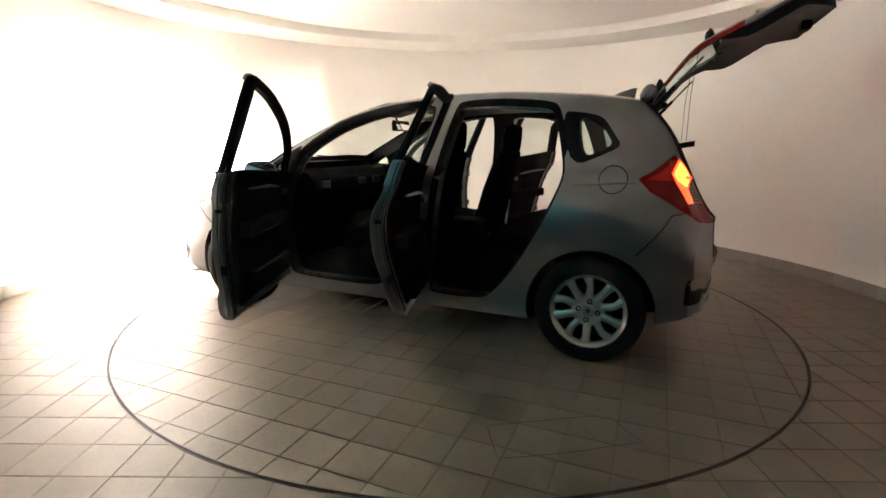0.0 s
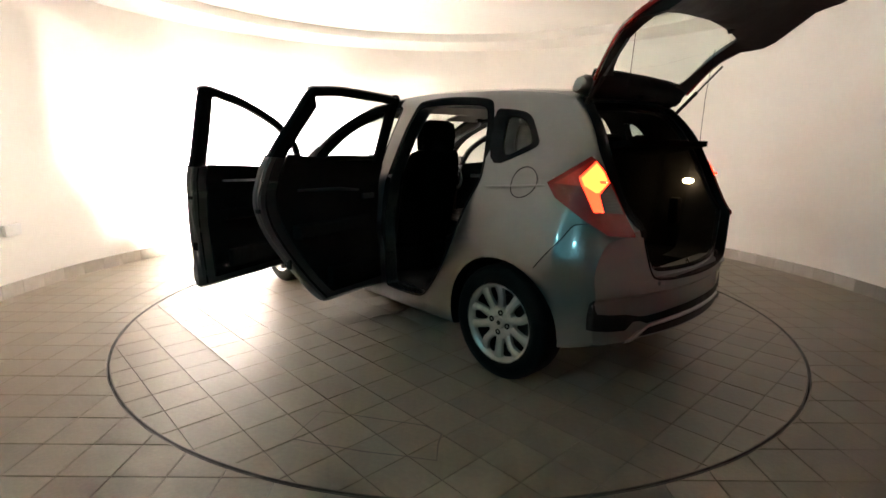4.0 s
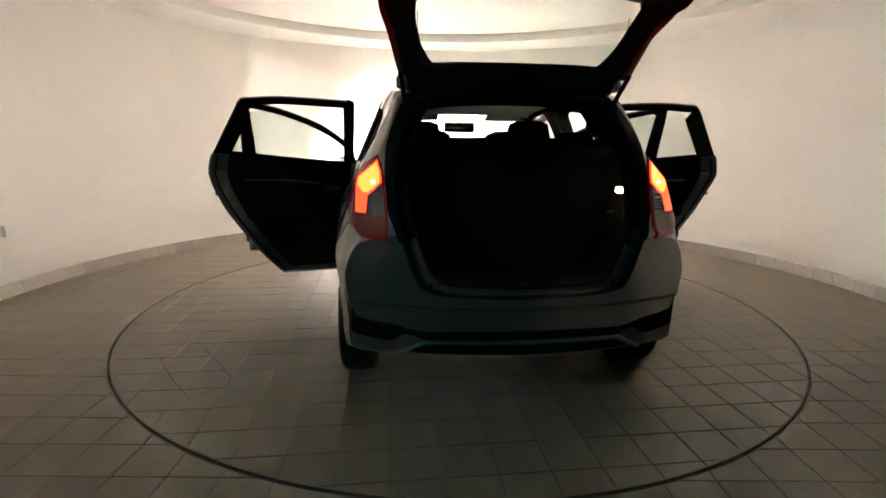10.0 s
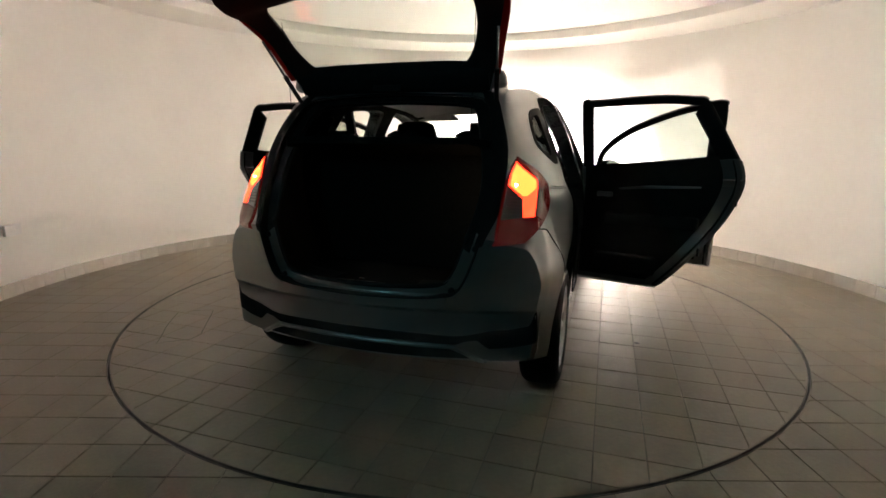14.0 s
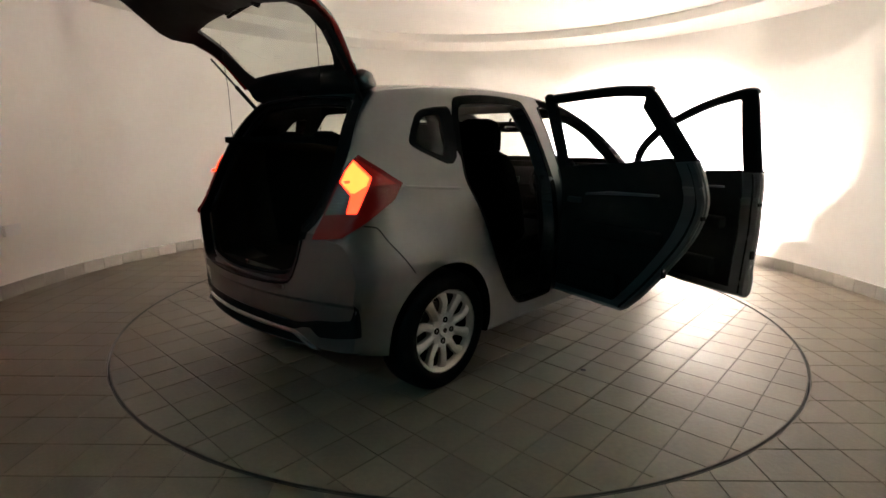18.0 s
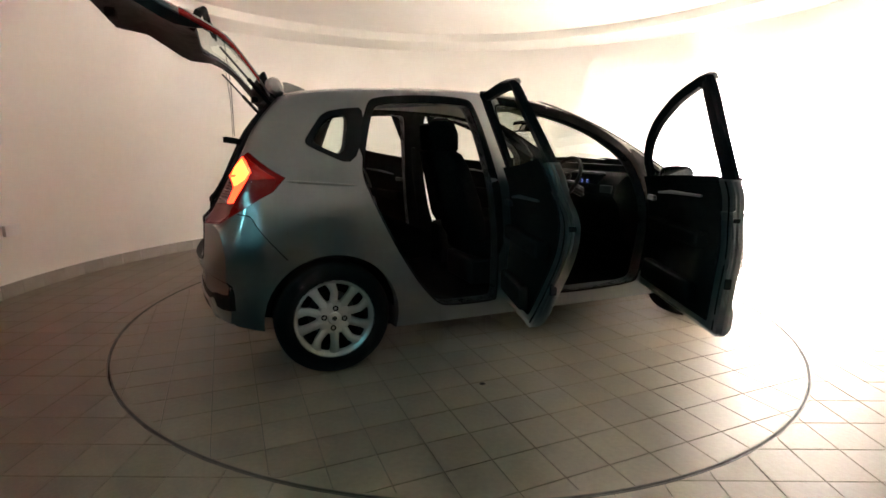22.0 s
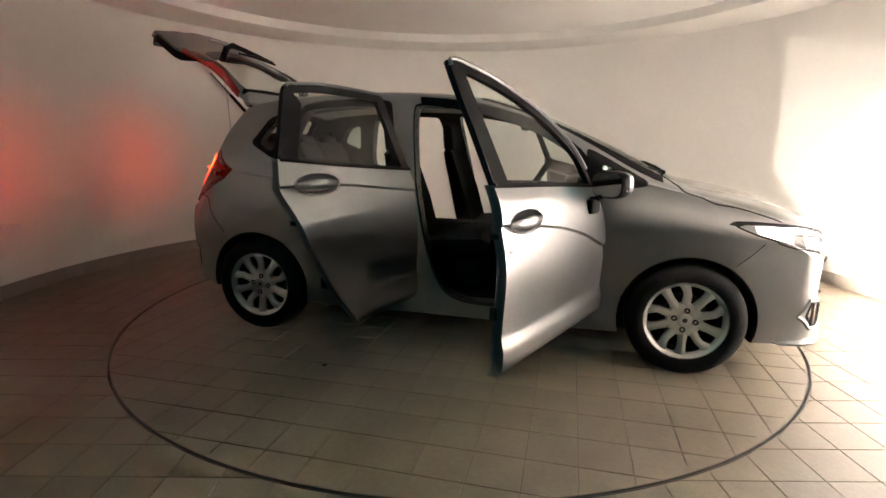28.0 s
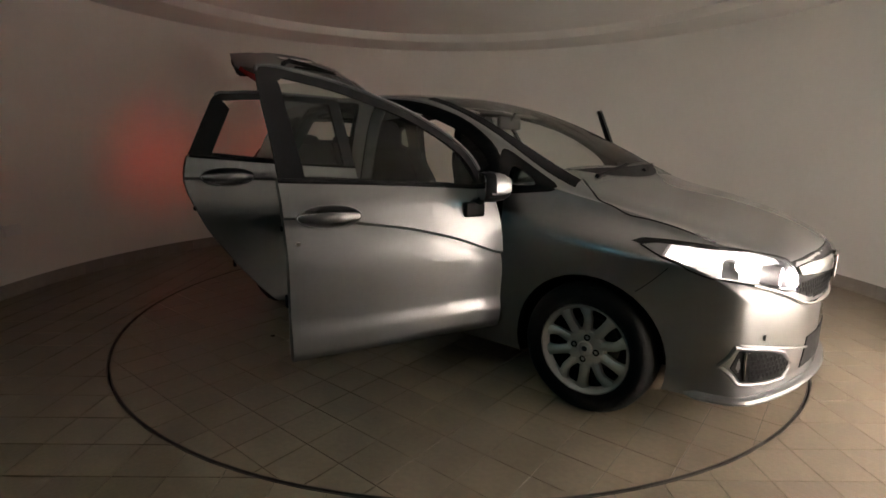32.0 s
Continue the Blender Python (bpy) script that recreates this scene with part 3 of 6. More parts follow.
def body():
    me = bpy.data.meshes.new("body")
    _skin.to_mesh(me)
    for m in (M_PAINT, M_TRIM, M_JAMB, M_BLACK):
        me.materials.append(m)
    ob = new("body", me)
    cutters = []

    def cut(bm, mat):
        outward(bm)
        cm = bpy.data.meshes.new("cut")
        bm.to_mesh(cm)
        bm.free()
        cm.materials.append(mat)
        co = new("cut", cm)
        cutters.append(co)
        mod = ob.modifiers.new("cut", "BOOLEAN")
        mod.operation, mod.object, mod.solver, mod.material_mode = "DIFFERENCE", co, "EXACT", "TRANSFER"

    cut(prism(bmesh.new(), HATCH, -2.4, -1.15, "x"), M_BLACK)
    bm = bmesh.new()
    prism(bm, [(1.20, -0.60), (1.27, 0.0), (1.20, 0.60), (1.12, 0.635), (0.40, 0.565), (0.345, 0.53), (0.31, 0.0), (0.345, -0.53), (0.40, -0.565), (1.12, -0.635)], 1.045, 2.0, "z")
    cut(bm, M_BLACK)
    cut(hull(stations(-1.45, 1.16, 0.06), 0.075, 0.05, 0.10), M_TRIM)
    for s in (1, -1):
        for poly, lo in ((FRONT_OPEN, 0.53), (REAR_OPEN, 0.53)):
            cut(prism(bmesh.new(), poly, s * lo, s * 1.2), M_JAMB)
        cut(prism(bmesh.new(), QUARTER, s * 0.40, s * 1.2), M_BLACK)
        cut(prism(bmesh.new(), TRIANGLE, s * 0.45, s * 1.2), M_BLACK)
        for x in (AX_R, AX_F):
            bm = bmesh.new()
            lathe(bm, [(s * 0.50, 0.0), (s * 0.50, 0.345), (s * 1.2, 0.345), (s * 1.2, 0.0)], 40, "y", (x, 0, HUB))
            cut(bm, M_BLACK)
    for s in (1, -1):
        cut(prism(bmesh.new(), [(s * y, z) for y, z in HL_CUT], 1.74, 2.6, "x"), M_BLACK)
    dg = bpy.context.evaluated_depsgraph_get()
    dg.update()
    done = bpy.data.meshes.new_from_object(ob.evaluated_get(dg), preserve_all_data_layers=True, depsgraph=dg)
    for co in cutters:
        bpy.data.objects.remove(co)
    ob.modifiers.clear()
    bpy.data.objects.remove(ob)
    done.name = "body"
    done.shade_smooth()
    done.set_sharp_from_angle(angle=radians(28))
    ob = new("body", done)
    ob.parent = car
    return tagged(ob, "silver painted body shell with black cabin lining")


body_ob = body()


def mirrored(bm):
    bmesh.ops.scale(bm, vec=(1, -1, 1), verts=bm.verts)
    bmesh.ops.reverse_faces(bm, faces=bm.faces)
    return bm


def flat_y(x, z):
    """The side of a door's window frame, which does not turn in towards the roof."""
    return side_y(x, min(z, 1.02)) - 0.42 * max(0.0, z - 1.02)


def side_pane(poly, off, thick=0.004, rings=4, lay=None):
    """A curved pane that fills an outline (x, z) on the left side."""
    bm = bmesh.new()
    cx, cz = sum(p[0] for p in poly) / len(poly), sum(p[1] for p in poly) / len(poly)
    loops = []
    for k in range(rings):
        f = 1 - k / rings
        loops.append([bm.verts.new((x, (lay or side_y)(x, z) + off, z)) for x, z in [(cx + (px - cx) * f, cz + (pz - cz) * f) for px, pz in poly]])
    mid = bm.verts.new((cx, (lay or side_y)(cx, cz) + off, cz))
    n = len(poly)
    for a, b in zip(loops, loops[1:]):
        for i in range(n):
            bm.faces.new((a[i], a[(i + 1) % n], b[(i + 1) % n], b[i]))
    for i in range(n):
        bm.faces.new((loops[-1][i], loops[-1][(i + 1) % n], mid))
    if thick:
        r = bmesh.ops.extrude_face_region(bm, geom=bm.faces[:])
        bmesh.ops.translate(bm, vec=(0, -thick, 0), verts=[v for v in r["geom"] if isinstance(v, bmesh.types.BMVert)])
    return bm


def grown(poly, d):
    cx, cz = sum(p[0] for p in poly) / len(poly), sum(p[1] for p in poly) / len(poly)
    out = []
    for x, z in poly:
        l = math.hypot(x - cx, z - cz)
        out.append((cx + (x - cx) * (l + d) / l, cz + (z - cz) * (l + d) / l))
    return out


def frame_ring(poly, width, out, deep, big=None, wide_top=0.0, wide=None):
    """A flat frame along an outline on the left side, from width outside it to its edge."""
    bm = bmesh.new()
    if big is None:
        big = grown(poly, width)
        if wide_top:
            far = grown(poly, wide_top)
            big = [f if wide(p) else b for p, b, f in zip(poly, big, far)]
    n, m = len(poly), 5
    rows = []
    for i in range(n):
        (x0, z0), (x1, z1) = poly[i], big[i]
        face = [(x0 + (x1 - x0) * k / m, z0 + (z1 - z0) * k / m) for k in range(m + 1)]
        rows.append([(x0, side_y(x0, z0) - deep, z0)] + [(x, side_y(x, z) + out, z) for x, z in face] + [(x1, side_y(x1, z1) - deep, z1)])
    vs = [[bm.verts.new(p) for p in r] for r in rows]
    for i in range(n):
        a, b = vs[i], vs[(i + 1) % n]
        for k in range(m + 3):
            j = (k + 1) % (m + 3)
            bm.faces.new((a[k], a[j], b[j], b[k]))
    return bm


# fixed glass and its black surrounds
for s in (1, -1):
    for poly, name in ((QUARTER, "quarter_window"), (TRIANGLE, "front_quarter_window")):
        bm = frame_ring(poly, 0.0, 0.004, 0.02, TRIANGLE_OUT if poly is TRIANGLE else QUARTER_OUT)
        fr = part(name, bm if s > 0 else mirrored(bm), M_SATIN, car, "black window surround")
        bm = side_pane(poly, -0.006)
        g = part("pane", bm if s > 0 else mirrored(bm), M_PRIVACY, fr, "clear glass")
        g.visible_shadow = False
    # black seal round each door opening; on the B-pillar widened as painted shade
    for poly, wide in ((FRONT_OPEN, lambda p: p[0] > 0.75 and p[1] > 0.40 or p[1] > 1.20 and p[0] > -0.03),
                       (REAR_OPEN, lambda p: p[1] > 1.385 or p[1] > 1.13 and p[0] < -0.7 or p[1] > 0.62 and p[0] > -0.3)):
        bm = frame_ring(poly, 0.012, 0.004, 0.075, None, 0.062 if poly is FRONT_OPEN else 0.046, wide)
        part("door_seal", bm if s > 0 else mirrored(bm), M_SEAL, car, "black rubber door seal")

# windscreen
def windscreen():
    bm = bmesh.new()
    grid = []
    for k in range(15):
        x = 0.28 + (1.36 - 0.28) * k / 14
        wd = 0.56 + 0.09 * k / 14
        grid.append([(x, y, top_z(x, y) + 0.004) for y in [-wd + 2 * wd * i / 16 for i in range(17)]])
    sheet(bm, grid)
    g = part("windscreen", bm, M_GLASS, car, "clear raked windscreen")
    g.visible_shadow = False
    for s in (1, -1):
        bm = bmesh.new()
        grid = []
        for k in range(25):
            x = 0.30 + 1.0 * k / 24
            y = 0.52 + 0.115 * ease(0.25, 1.2, x)
            grid.append([(x, s * (y + d), top_z(x, y + d) + 0.007) for d in (-0.012, 0.008, 0.028, 0.046)])
        sheet(bm, grid, (0, 0, -0.003))
        part("windscreen_border", bm, M_SATIN, car, "black border of the windscreen")
    bm = bmesh.new()
    grid = []
    for k in range(5):
        row = []
        for i in range(25):
            y = -0.60 + 1.20 * i / 24
            x = 1.285 + (0.115 - 0.13 * (y / 0.6) ** 2) * k / 4 - 0.06 * (y / 0.6) ** 2
            row.append((x, y, top_z(x, y) + 0.007))
        grid.append(row)
    sheet(bm, grid)
    part("cowl", bm, M_BLACK, car, "black plastic cowl under the windscreen")
    for y0, y1 in ((-0.50, 0.05), (0.10, 0.56)):
        bm = bmesh.new()
        tube(bm, [(x, y, top_z(x, y) + 0.013) for x, y in [(1.345 - 0.075 * k / 10 - 0.03 * ((y0 + (y1 - y0) * k / 10) / 0.6) ** 2, y0 + (y1 - y0) * k / 10) for k in range(11)]], [0.012] + [0.008] * 9 + [0.005], 6)
        part("wiper", bm, M_BLACK, car, "black windscreen wiper")
windscreen()

# ---- doors
def carved(bm, cutter):
    """A mesh with a hollow cut into it."""
    pair = []
    for b in (bm, cutter):
        outward(b)
        me = bpy.data.meshes.new("cut")
        b.to_mesh(me)
        b.free()
        pair.append(new("cut", me))
    mod = pair[0].modifiers.new("cut", "BOOLEAN")
    mod.operation, mod.object, mod.solver = "DIFFERENCE", pair[1], "EXACT"
    dg = bpy.context.evaluated_depsgraph_get()
    dg.update()
    out = bmesh.new()
    out.from_mesh(pair[0].evaluated_get(dg).to_mesh())
    for ob in pair:
        bpy.data.objects.remove(ob)
    return out


def door(name, side, hinge, phi, xf, xr, zlow, belt, frame_pts, glass_poly, handle_x, handle_z, mirror, crease):
    """A door built shut on the skin, then swung out about its front edge. xf, xr: tables of (z, x) of its edges."""
    s = side
    origin = Vector((hinge[0], s * hinge[1], 0))

    def fin(bm):
        if s < 0:
            mirrored(bm)
        bmesh.ops.translate(bm, vec=-origin, verts=bm.verts)
        return bm

    def panel(off, x_in, z0, z1, nz, nx, belt_drop=0.0, puff=0.0, x_rear=None):
        grid = []
        for i in range(nz + 1):
            u = i / nz
            row = []
            for j in range(nx + 1):
                v = j / nx
                zz = zlow + z0
                zt = curve(belt, curve(xf, 1.0) + (curve(xr, 1.0) - curve(xf, 1.0)) * v) - belt_drop
                z = zz + (zt - z1 - zz) * u
                a, b = curve(xf, z) - x_in, curve(xr, z) + (x_in if x_rear is None else x_rear)
                x = a + (b - a) * v
                yy = side_y(x, max(z, 0.24)) + off
                if puff:
                    yy -= puff * math.sin(math.pi * u) * math.sin(math.pi * v)
                row.append((x, yy, z))
            grid.append(row)
        return grid

    fold = sorted(crease)
    bm = bmesh.new()
    g = []
    for i in range(45):
        row = []
        for j in range(25):
            v = j / 24
            mid = curve(xf, 0.85) + (curve(xr, 0.85) - curve(xf, 0.85)) * v
            zc = curve(fold, mid)
            zt = curve(belt, curve(xf, 1.0) + (curve(xr, 1.0) - curve(xf, 1.0)) * v)
            z = zlow + (zc - 0.006 - zlow) * i / 32 if i <= 32 else zc + 0.006 + (zt - zc - 0.006) * (i - 33) / 11
            x = curve(xf, z) + (curve(xr, z) - curve(xf, z)) * v
            u = min(1.0, max(0.0, (0.47 - z) / 0.07))
            dy = (0.016 if mirror else 0.007) * u * u * (3 - 2 * u) - 0.03 * max(0.0, (0.345 - z) / 0.045) ** 2
            if i <= 32:
                dy -= 0.012 * math.exp(-(zc - 0.006 - z) / 0.05)
            row.append((x, side_y(x, z) + 0.002 + dy, z))
        g.append(row)
    sheet(bm, g, (0, -0.042, 0))
    y = side_y(handle_x, handle_z)
    loop = [2 * math.pi * k / 36 for k in range(36)]
    cutter = bmesh.new()
    loft(cutter, [[(handle_x + 0.130 * f * math.cos(t), y + q, handle_z + 0.044 * f * math.sin(t)) for t in loop] for f, q in ((1.0, 0.06), (1.0, 0.0), (0.96, -0.012), (0.84, -0.022), (0.60, -0.028))])
    bm = carved(bm, cutter)
    d = part(name, fin(bm), [M_PAINT], car, "silver door swung wide open", 40)
    d.matrix_basis = pose(*origin, 0, 0, -phi if s > 0 else phi)
    # inner trim: a dark moulded panel with a step, an armrest, a pocket and a speaker
    bm = bmesh.new()
    sheet(bm, panel(-0.043, 0.028, 0.045, -0.012, 16, 14, 0.0, 0.035, 0.105), (0, -0.012, 0))
    part("inner_trim", fin(bm), M_TRIM, d, "black moulded inner door trim")
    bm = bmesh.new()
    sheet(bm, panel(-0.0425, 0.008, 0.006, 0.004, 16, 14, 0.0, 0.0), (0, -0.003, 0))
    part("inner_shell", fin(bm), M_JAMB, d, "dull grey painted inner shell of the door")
    bm = bmesh.new()
    line = []
    for i in range(17):
        z = zlow + 0.02 + (curve(belt, curve(xr, 1.0)) - 0.03 - zlow) * i / 16
        x = curve(xr, z) + 0.036
        line.append((x, side_y(x, max(z, 0.24)) - 0.048, z))
    tube(bm, line, [0.007] * len(line), 6)
    part("door_seal", fin(bm), M_SEAL, d, "black rubber door seal")
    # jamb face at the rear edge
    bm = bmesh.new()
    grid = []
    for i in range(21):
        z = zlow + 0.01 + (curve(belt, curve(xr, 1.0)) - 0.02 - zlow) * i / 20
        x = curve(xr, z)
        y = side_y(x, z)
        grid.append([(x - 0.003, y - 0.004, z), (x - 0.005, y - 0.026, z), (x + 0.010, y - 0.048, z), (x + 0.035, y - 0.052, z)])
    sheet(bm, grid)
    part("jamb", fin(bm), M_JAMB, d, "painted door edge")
    for z, dy in ((0.86, 0.035), (0.56, 0.04)):
        bm = bmesh.new()
        x = curve(xr, z)
        box(bm, (x - 0.005, side_y(x, z) - dy, z), (0.012, 0.03, 0.05 if z < 0.8 else 0.02), 0.004)
        part("latch" if z > 0.8 else "stop", fin(bm), M_BLACK, d)
    # armrest and pull
    bm = bmesh.new()
    xm = (curve(xf, 0.8) + curve(xr, 0.8)) / 2
    L = abs(curve(xf, 0.8) - curve(xr, 0.8))
    y0 = side_y(xm, 0.72) - 0.105
    box(bm, (xm - 0.02, y0, 0.735), (L * 0.62, 0.07, 0.075), 0.02)
    part("armrest", fin(bm), M_TRIM, d)
    bm = bmesh.new()
    tube(bm, [(xm + L * 0.20, side_y(xm, 0.93) - 0.095, 0.925), (xm, side_y(xm, 0.93) - 0.11, 0.945), (xm - L * 0.33, side_y(xm, 0.95) - 0.10, 0.955)], [0.006, 0.010, 0.006], 8)
    part("trim_strip", fin(bm), M_JAMB, d, "satin grey trim strip")
    bm = bmesh.new()
    box(bm, (xm + L * 0.30, side_y(xm, 0.88) - 0.10, 0.885), (0.10, 0.022, 0.032), 0.008)
    part("inner_handle", fin(bm), M_ALLOYD, d, "dark grey inner handle")
    bm = bmesh.new()
    lowl = abs(curve(xf, 0.44) - curve(xr, 0.44))
    lowm = (curve(xf, 0.44) + curve(xr, 0.44)) / 2
    box(bm, (lowm, side_y(lowm, 0.45) - 0.095, 0.45), (lowl * 0.6, 0.05, 0.12), 0.018)
    part("door_pocket", fin(bm), M_TRIM, d)
    # window frame
    bm = bmesh.new()
    path = smooth_line(frame_pts, 8)
    rings = []
    for i, (x, z) in enumerate(path):
        a, b = path[max(i - 1, 0)], path[min(i + 1, len(path) - 1)]
        dx, dz = b[0] - a[0], b[1] - a[1]
        l = math.hypot(dx, dz)
        nx, nz = dz / l, -dx / l
        wd = 0.040 if mirror or (-0.72 < x < -0.11) or z > 1.445 else 0.068 if x > -0.11 else 0.095
        if mirror and x < 0.02:
            wd = curve([(1.03, 0.105), (1.15, 0.098), (1.28, 0.092), (1.42, 0.085), (1.47, 0.06)], z)
        y = flat_y(x, z)
        yi = flat_y(x + nx * wd, z + nz * wd)
        rings.append([(x, y + 0.002, z), (x + nx * wd, yi + 0.002, z + nz * wd), (x + nx * wd, yi - 0.025, z + nz * wd), (x + nx * wd * 0.8, yi - 0.032, z + nz * wd * 0.8), (x + nx * 0.01, y - 0.032, z + nz * 0.01), (x, y - 0.02, z)])
    loft(bm, rings)
    part("window_frame", fin(bm), M_SATIN, d, "black window frame")
    bm = bmesh.new()
    top = [p for p in path if (p[1] > 1.06 and p[0] > 0.0 or p[1] > 1.46)] if mirror else [p for p in path if p[1] > 1.436]
    tube(bm, [(x, flat_y(x, z) + 0.004, z + 0.002) for x, z in top], 0.008, 6)
    part("frame_edge", fin(bm), M_PAINT, d, "silver edge along the frame")
    bm = side_pane(glass_poly, -0.012, 0.0, 4, flat_y)
    gl = part("window", fin(bm), M_GLASS, d, "clear side window")
    gl.visible_shadow = False
    # belt moulding
    bm = bmesh.new()
    n = 12
    pts = []
    for k in range(n + 1):
        x = curve(xf, 1.0) + (curve(xr, 1.03) + (0.0 if mirror else 0.035) - curve(xf, 1.0)) * k / n
        z = curve(belt, x)
        pts.append((x, side_y(x, z) + 0.001, z))
    tube(bm, pts, 0.011, 6)
    part("belt_moulding", fin(bm), M_SATIN, d)
    # outer handle in its cup
    bm = bmesh.new()
    ring = [(handle_x + 0.132 * math.cos(t), handle_z + 0.046 * math.sin(t)) for t in loop]
    tube(bm, [(x, side_y(x, z) + 0.001, z) for x, z in ring + ring[:1]], 0.0042, 6)
    part("handle_rim", fin(bm), M_PAINT, d, "bright rim round the handle cup")
    bm = bmesh.new()
    n = 14
    rows = []
    for k in range(n + 1):
        u = k / n
        x = handle_x + 0.126 - 0.252 * u
        bow = math.sin(math.pi * u)
        h, c = 0.011 + 0.012 * bow ** 0.6, side_y(x, handle_z) - 0.004 + 0.022 * bow ** 0.7
        rows.append([(x, c + q * 0.010, handle_z - 0.003 + w * h) for w, q in ((-1, -0.6), (-0.92, 0.5), (-0.5, 1.0), (0.5, 1.0), (0.92, 0.5), (1, -0.6), (0, -1.2))])
    loft(bm, rows)
    part("outer_handle", fin(bm), M_PAINT, d, "silver pull handle")
    if mirror:
        mx, mz = 0.84, 0.965
        my = side_y(mx, 0.97)
        sq = lambda v: math.copysign(abs(v) ** 0.6, v)
        bm = bmesh.new()
        box(bm, (mx - 0.015, side_y(mx, 0.90) + 0.010, 0.897), (0.105, 0.04, 0.07), 0.016)
        tube(bm, [(mx, my + 0.005, mz - 0.045), (mx + 0.012, my + 0.04, mz - 0.035), (mx + 0.02, my + 0.075, mz - 0.01)], [0.034, 0.028, 0.03], 10, 0.6)
        part("mirror_foot", fin(bm), M_BLACK, d, "black mirror foot")
        yc, zc, hw, hh = my + 0.110, 1.005, 0.095, 0.066
        loop = [2 * math.pi * k / 32 for k in range(32)]

        def turned(bm):
            bmesh.ops.rotate(bm, cent=(mx + 0.03, yc, zc), matrix=Matrix.Rotation(radians(18), 3, "Z"), verts=bm.verts)
            return fin(bm)
        for nm, mat, lab, grow, lowest in (("mirror_housing", M_BLACK, "black mirror housing", 1.0, -2.0), ("mirror_cap", M_PAINT, "silver mirror cap", 1.03, -0.45)):
            bm = bmesh.new()
            rings = []
            for dx, f in ((-0.045, 0.93), (-0.03, 1.0), (0.0, 1.0), (0.04, 0.90), (0.075, 0.62), (0.085, 0.25)):
                if nm == "mirror_cap" and dx < -0.025:
                    continue
                rings.append([(mx + 0.03 + dx * grow, yc + f * grow * hw * sq(math.cos(t)), zc + f * grow * hh * max(lowest, sq(math.sin(t)))) for t in loop])
            loft(bm, rings)
            part(nm, turned(bm), mat, d, lab)
        bm = bmesh.new()
        ring = [(mx - 0.0155, yc + hw * 0.90 * sq(math.cos(t)), zc + hh * 0.87 * sq(math.sin(t))) for t in loop]
        loft(bm, [ring, [(p[0] - 0.003, p[1], p[2]) for p in ring]])
        part("mirror_glass", turned(bm), M_MIRROR, d)
        bm = bmesh.new()
        tube(bm, [(mx + 0.112, yc - 0.01, zc - 0.026), (mx + 0.085, yc + 0.055, zc - 0.026), (mx + 0.03, yc + 0.09, zc - 0.026), (mx + 0.01, yc + 0.091, zc - 0.026)], 0.0065, 6)
        part("indicator", turned(bm), M_CHROME, d, "clear indicator strip")
        if s < 0:
            bm = bmesh.new()
            box(bm, (0.02, side_y(0.05, 0.80) + 0.001, 0.80), (0.018, 0.008, 0.018), 0.004)
            part("keyhole", fin(bm), M_CHROME, d)
    return d


FD_XF = [(0.25, 0.975), (0.6, 0.985), (0.9, 0.965), (1.02, 0.93)]
FD_XR = [(0.25, -0.02), (0.7, -0.022), (1.0, -0.035), (1.44, -0.085)]
FD_BELT = [(-0.1, 1.050), (0.5, 1.020), (1.0, 0.985)]
FD_FRAME = [(0.935, 0.985), (0.91, 1.04), (0.87, 1.125), (0.81, 1.190), (0.71, 1.262), (0.55, 1.345), (0.30, 1.432), (0.10, 1.477), (-0.045, 1.493), (-0.070, 1.44), (-0.045, 1.2), (-0.032, 1.04)]
FD_GLASS = [(0.885, 1.0), (0.85, 1.08), (0.80, 1.155), (0.71, 1.225), (0.55, 1.312), (0.30, 1.40), (0.12, 1.438), (0.0, 1.42), (0.01, 1.28), (0.03, 1.15), (0.04, 1.04), (0.3, 1.03), (0.6, 1.012)]
RD_XF = [(0.25, -0.028), (0.7, -0.03), (1.0, -0.043), (1.44, -0.075)]
RD_XR = [(0.27, -0.52), (0.30, -0.55), (0.45, -0.685), (0.62, -0.81), (0.80, -0.915), (1.0, -0.975), (1.13, -0.945), (1.43, -0.770)]
RD_BELT = [(-0.95, 1.125), (-0.5, 1.085), (0.0, 1.05)]
RD_FRAME = [(-0.045, 1.05), (-0.055, 1.25), (-0.065, 1.40), (-0.072, 1.447), (-0.12, 1.456), (-0.5, 1.466), (-0.69, 1.454), (-0.767, 1.438), (-0.83, 1.335), (-0.945, 1.12)]
RD_GLASS = [(-0.112, 1.06), (-0.132, 1.38), (-0.16, 1.41), (-0.5, 1.422), (-0.67, 1.41), (-0.715, 1.38), (-0.86, 1.115), (-0.5, 1.09)]
FD_CREASE = [(-0.015, 0.902), (0.15, 0.885), (0.32, 0.858), (0.485, 0.830), (0.70, 0.775), (0.95, 0.680)]
RD_CREASE = [(-0.91, 1.01), (-0.6, 1.0), (-0.3, 0.965), (-0.06, 0.935)]
for s in (1, -1):
    door("front_door", s, (1.0, 0.81), 66.8, FD_XF, FD_XR, 0.300, FD_BELT, FD_FRAME[::-1], FD_GLASS, 0.153, 0.900, True, FD_CREASE)
    door("rear_door", s, (-0.027, 0.813), 74.8, RD_XF, RD_XR, 0.305, RD_BELT, RD_FRAME[::-1], RD_GLASS, -0.77, 1.015, False, RD_CREASE)

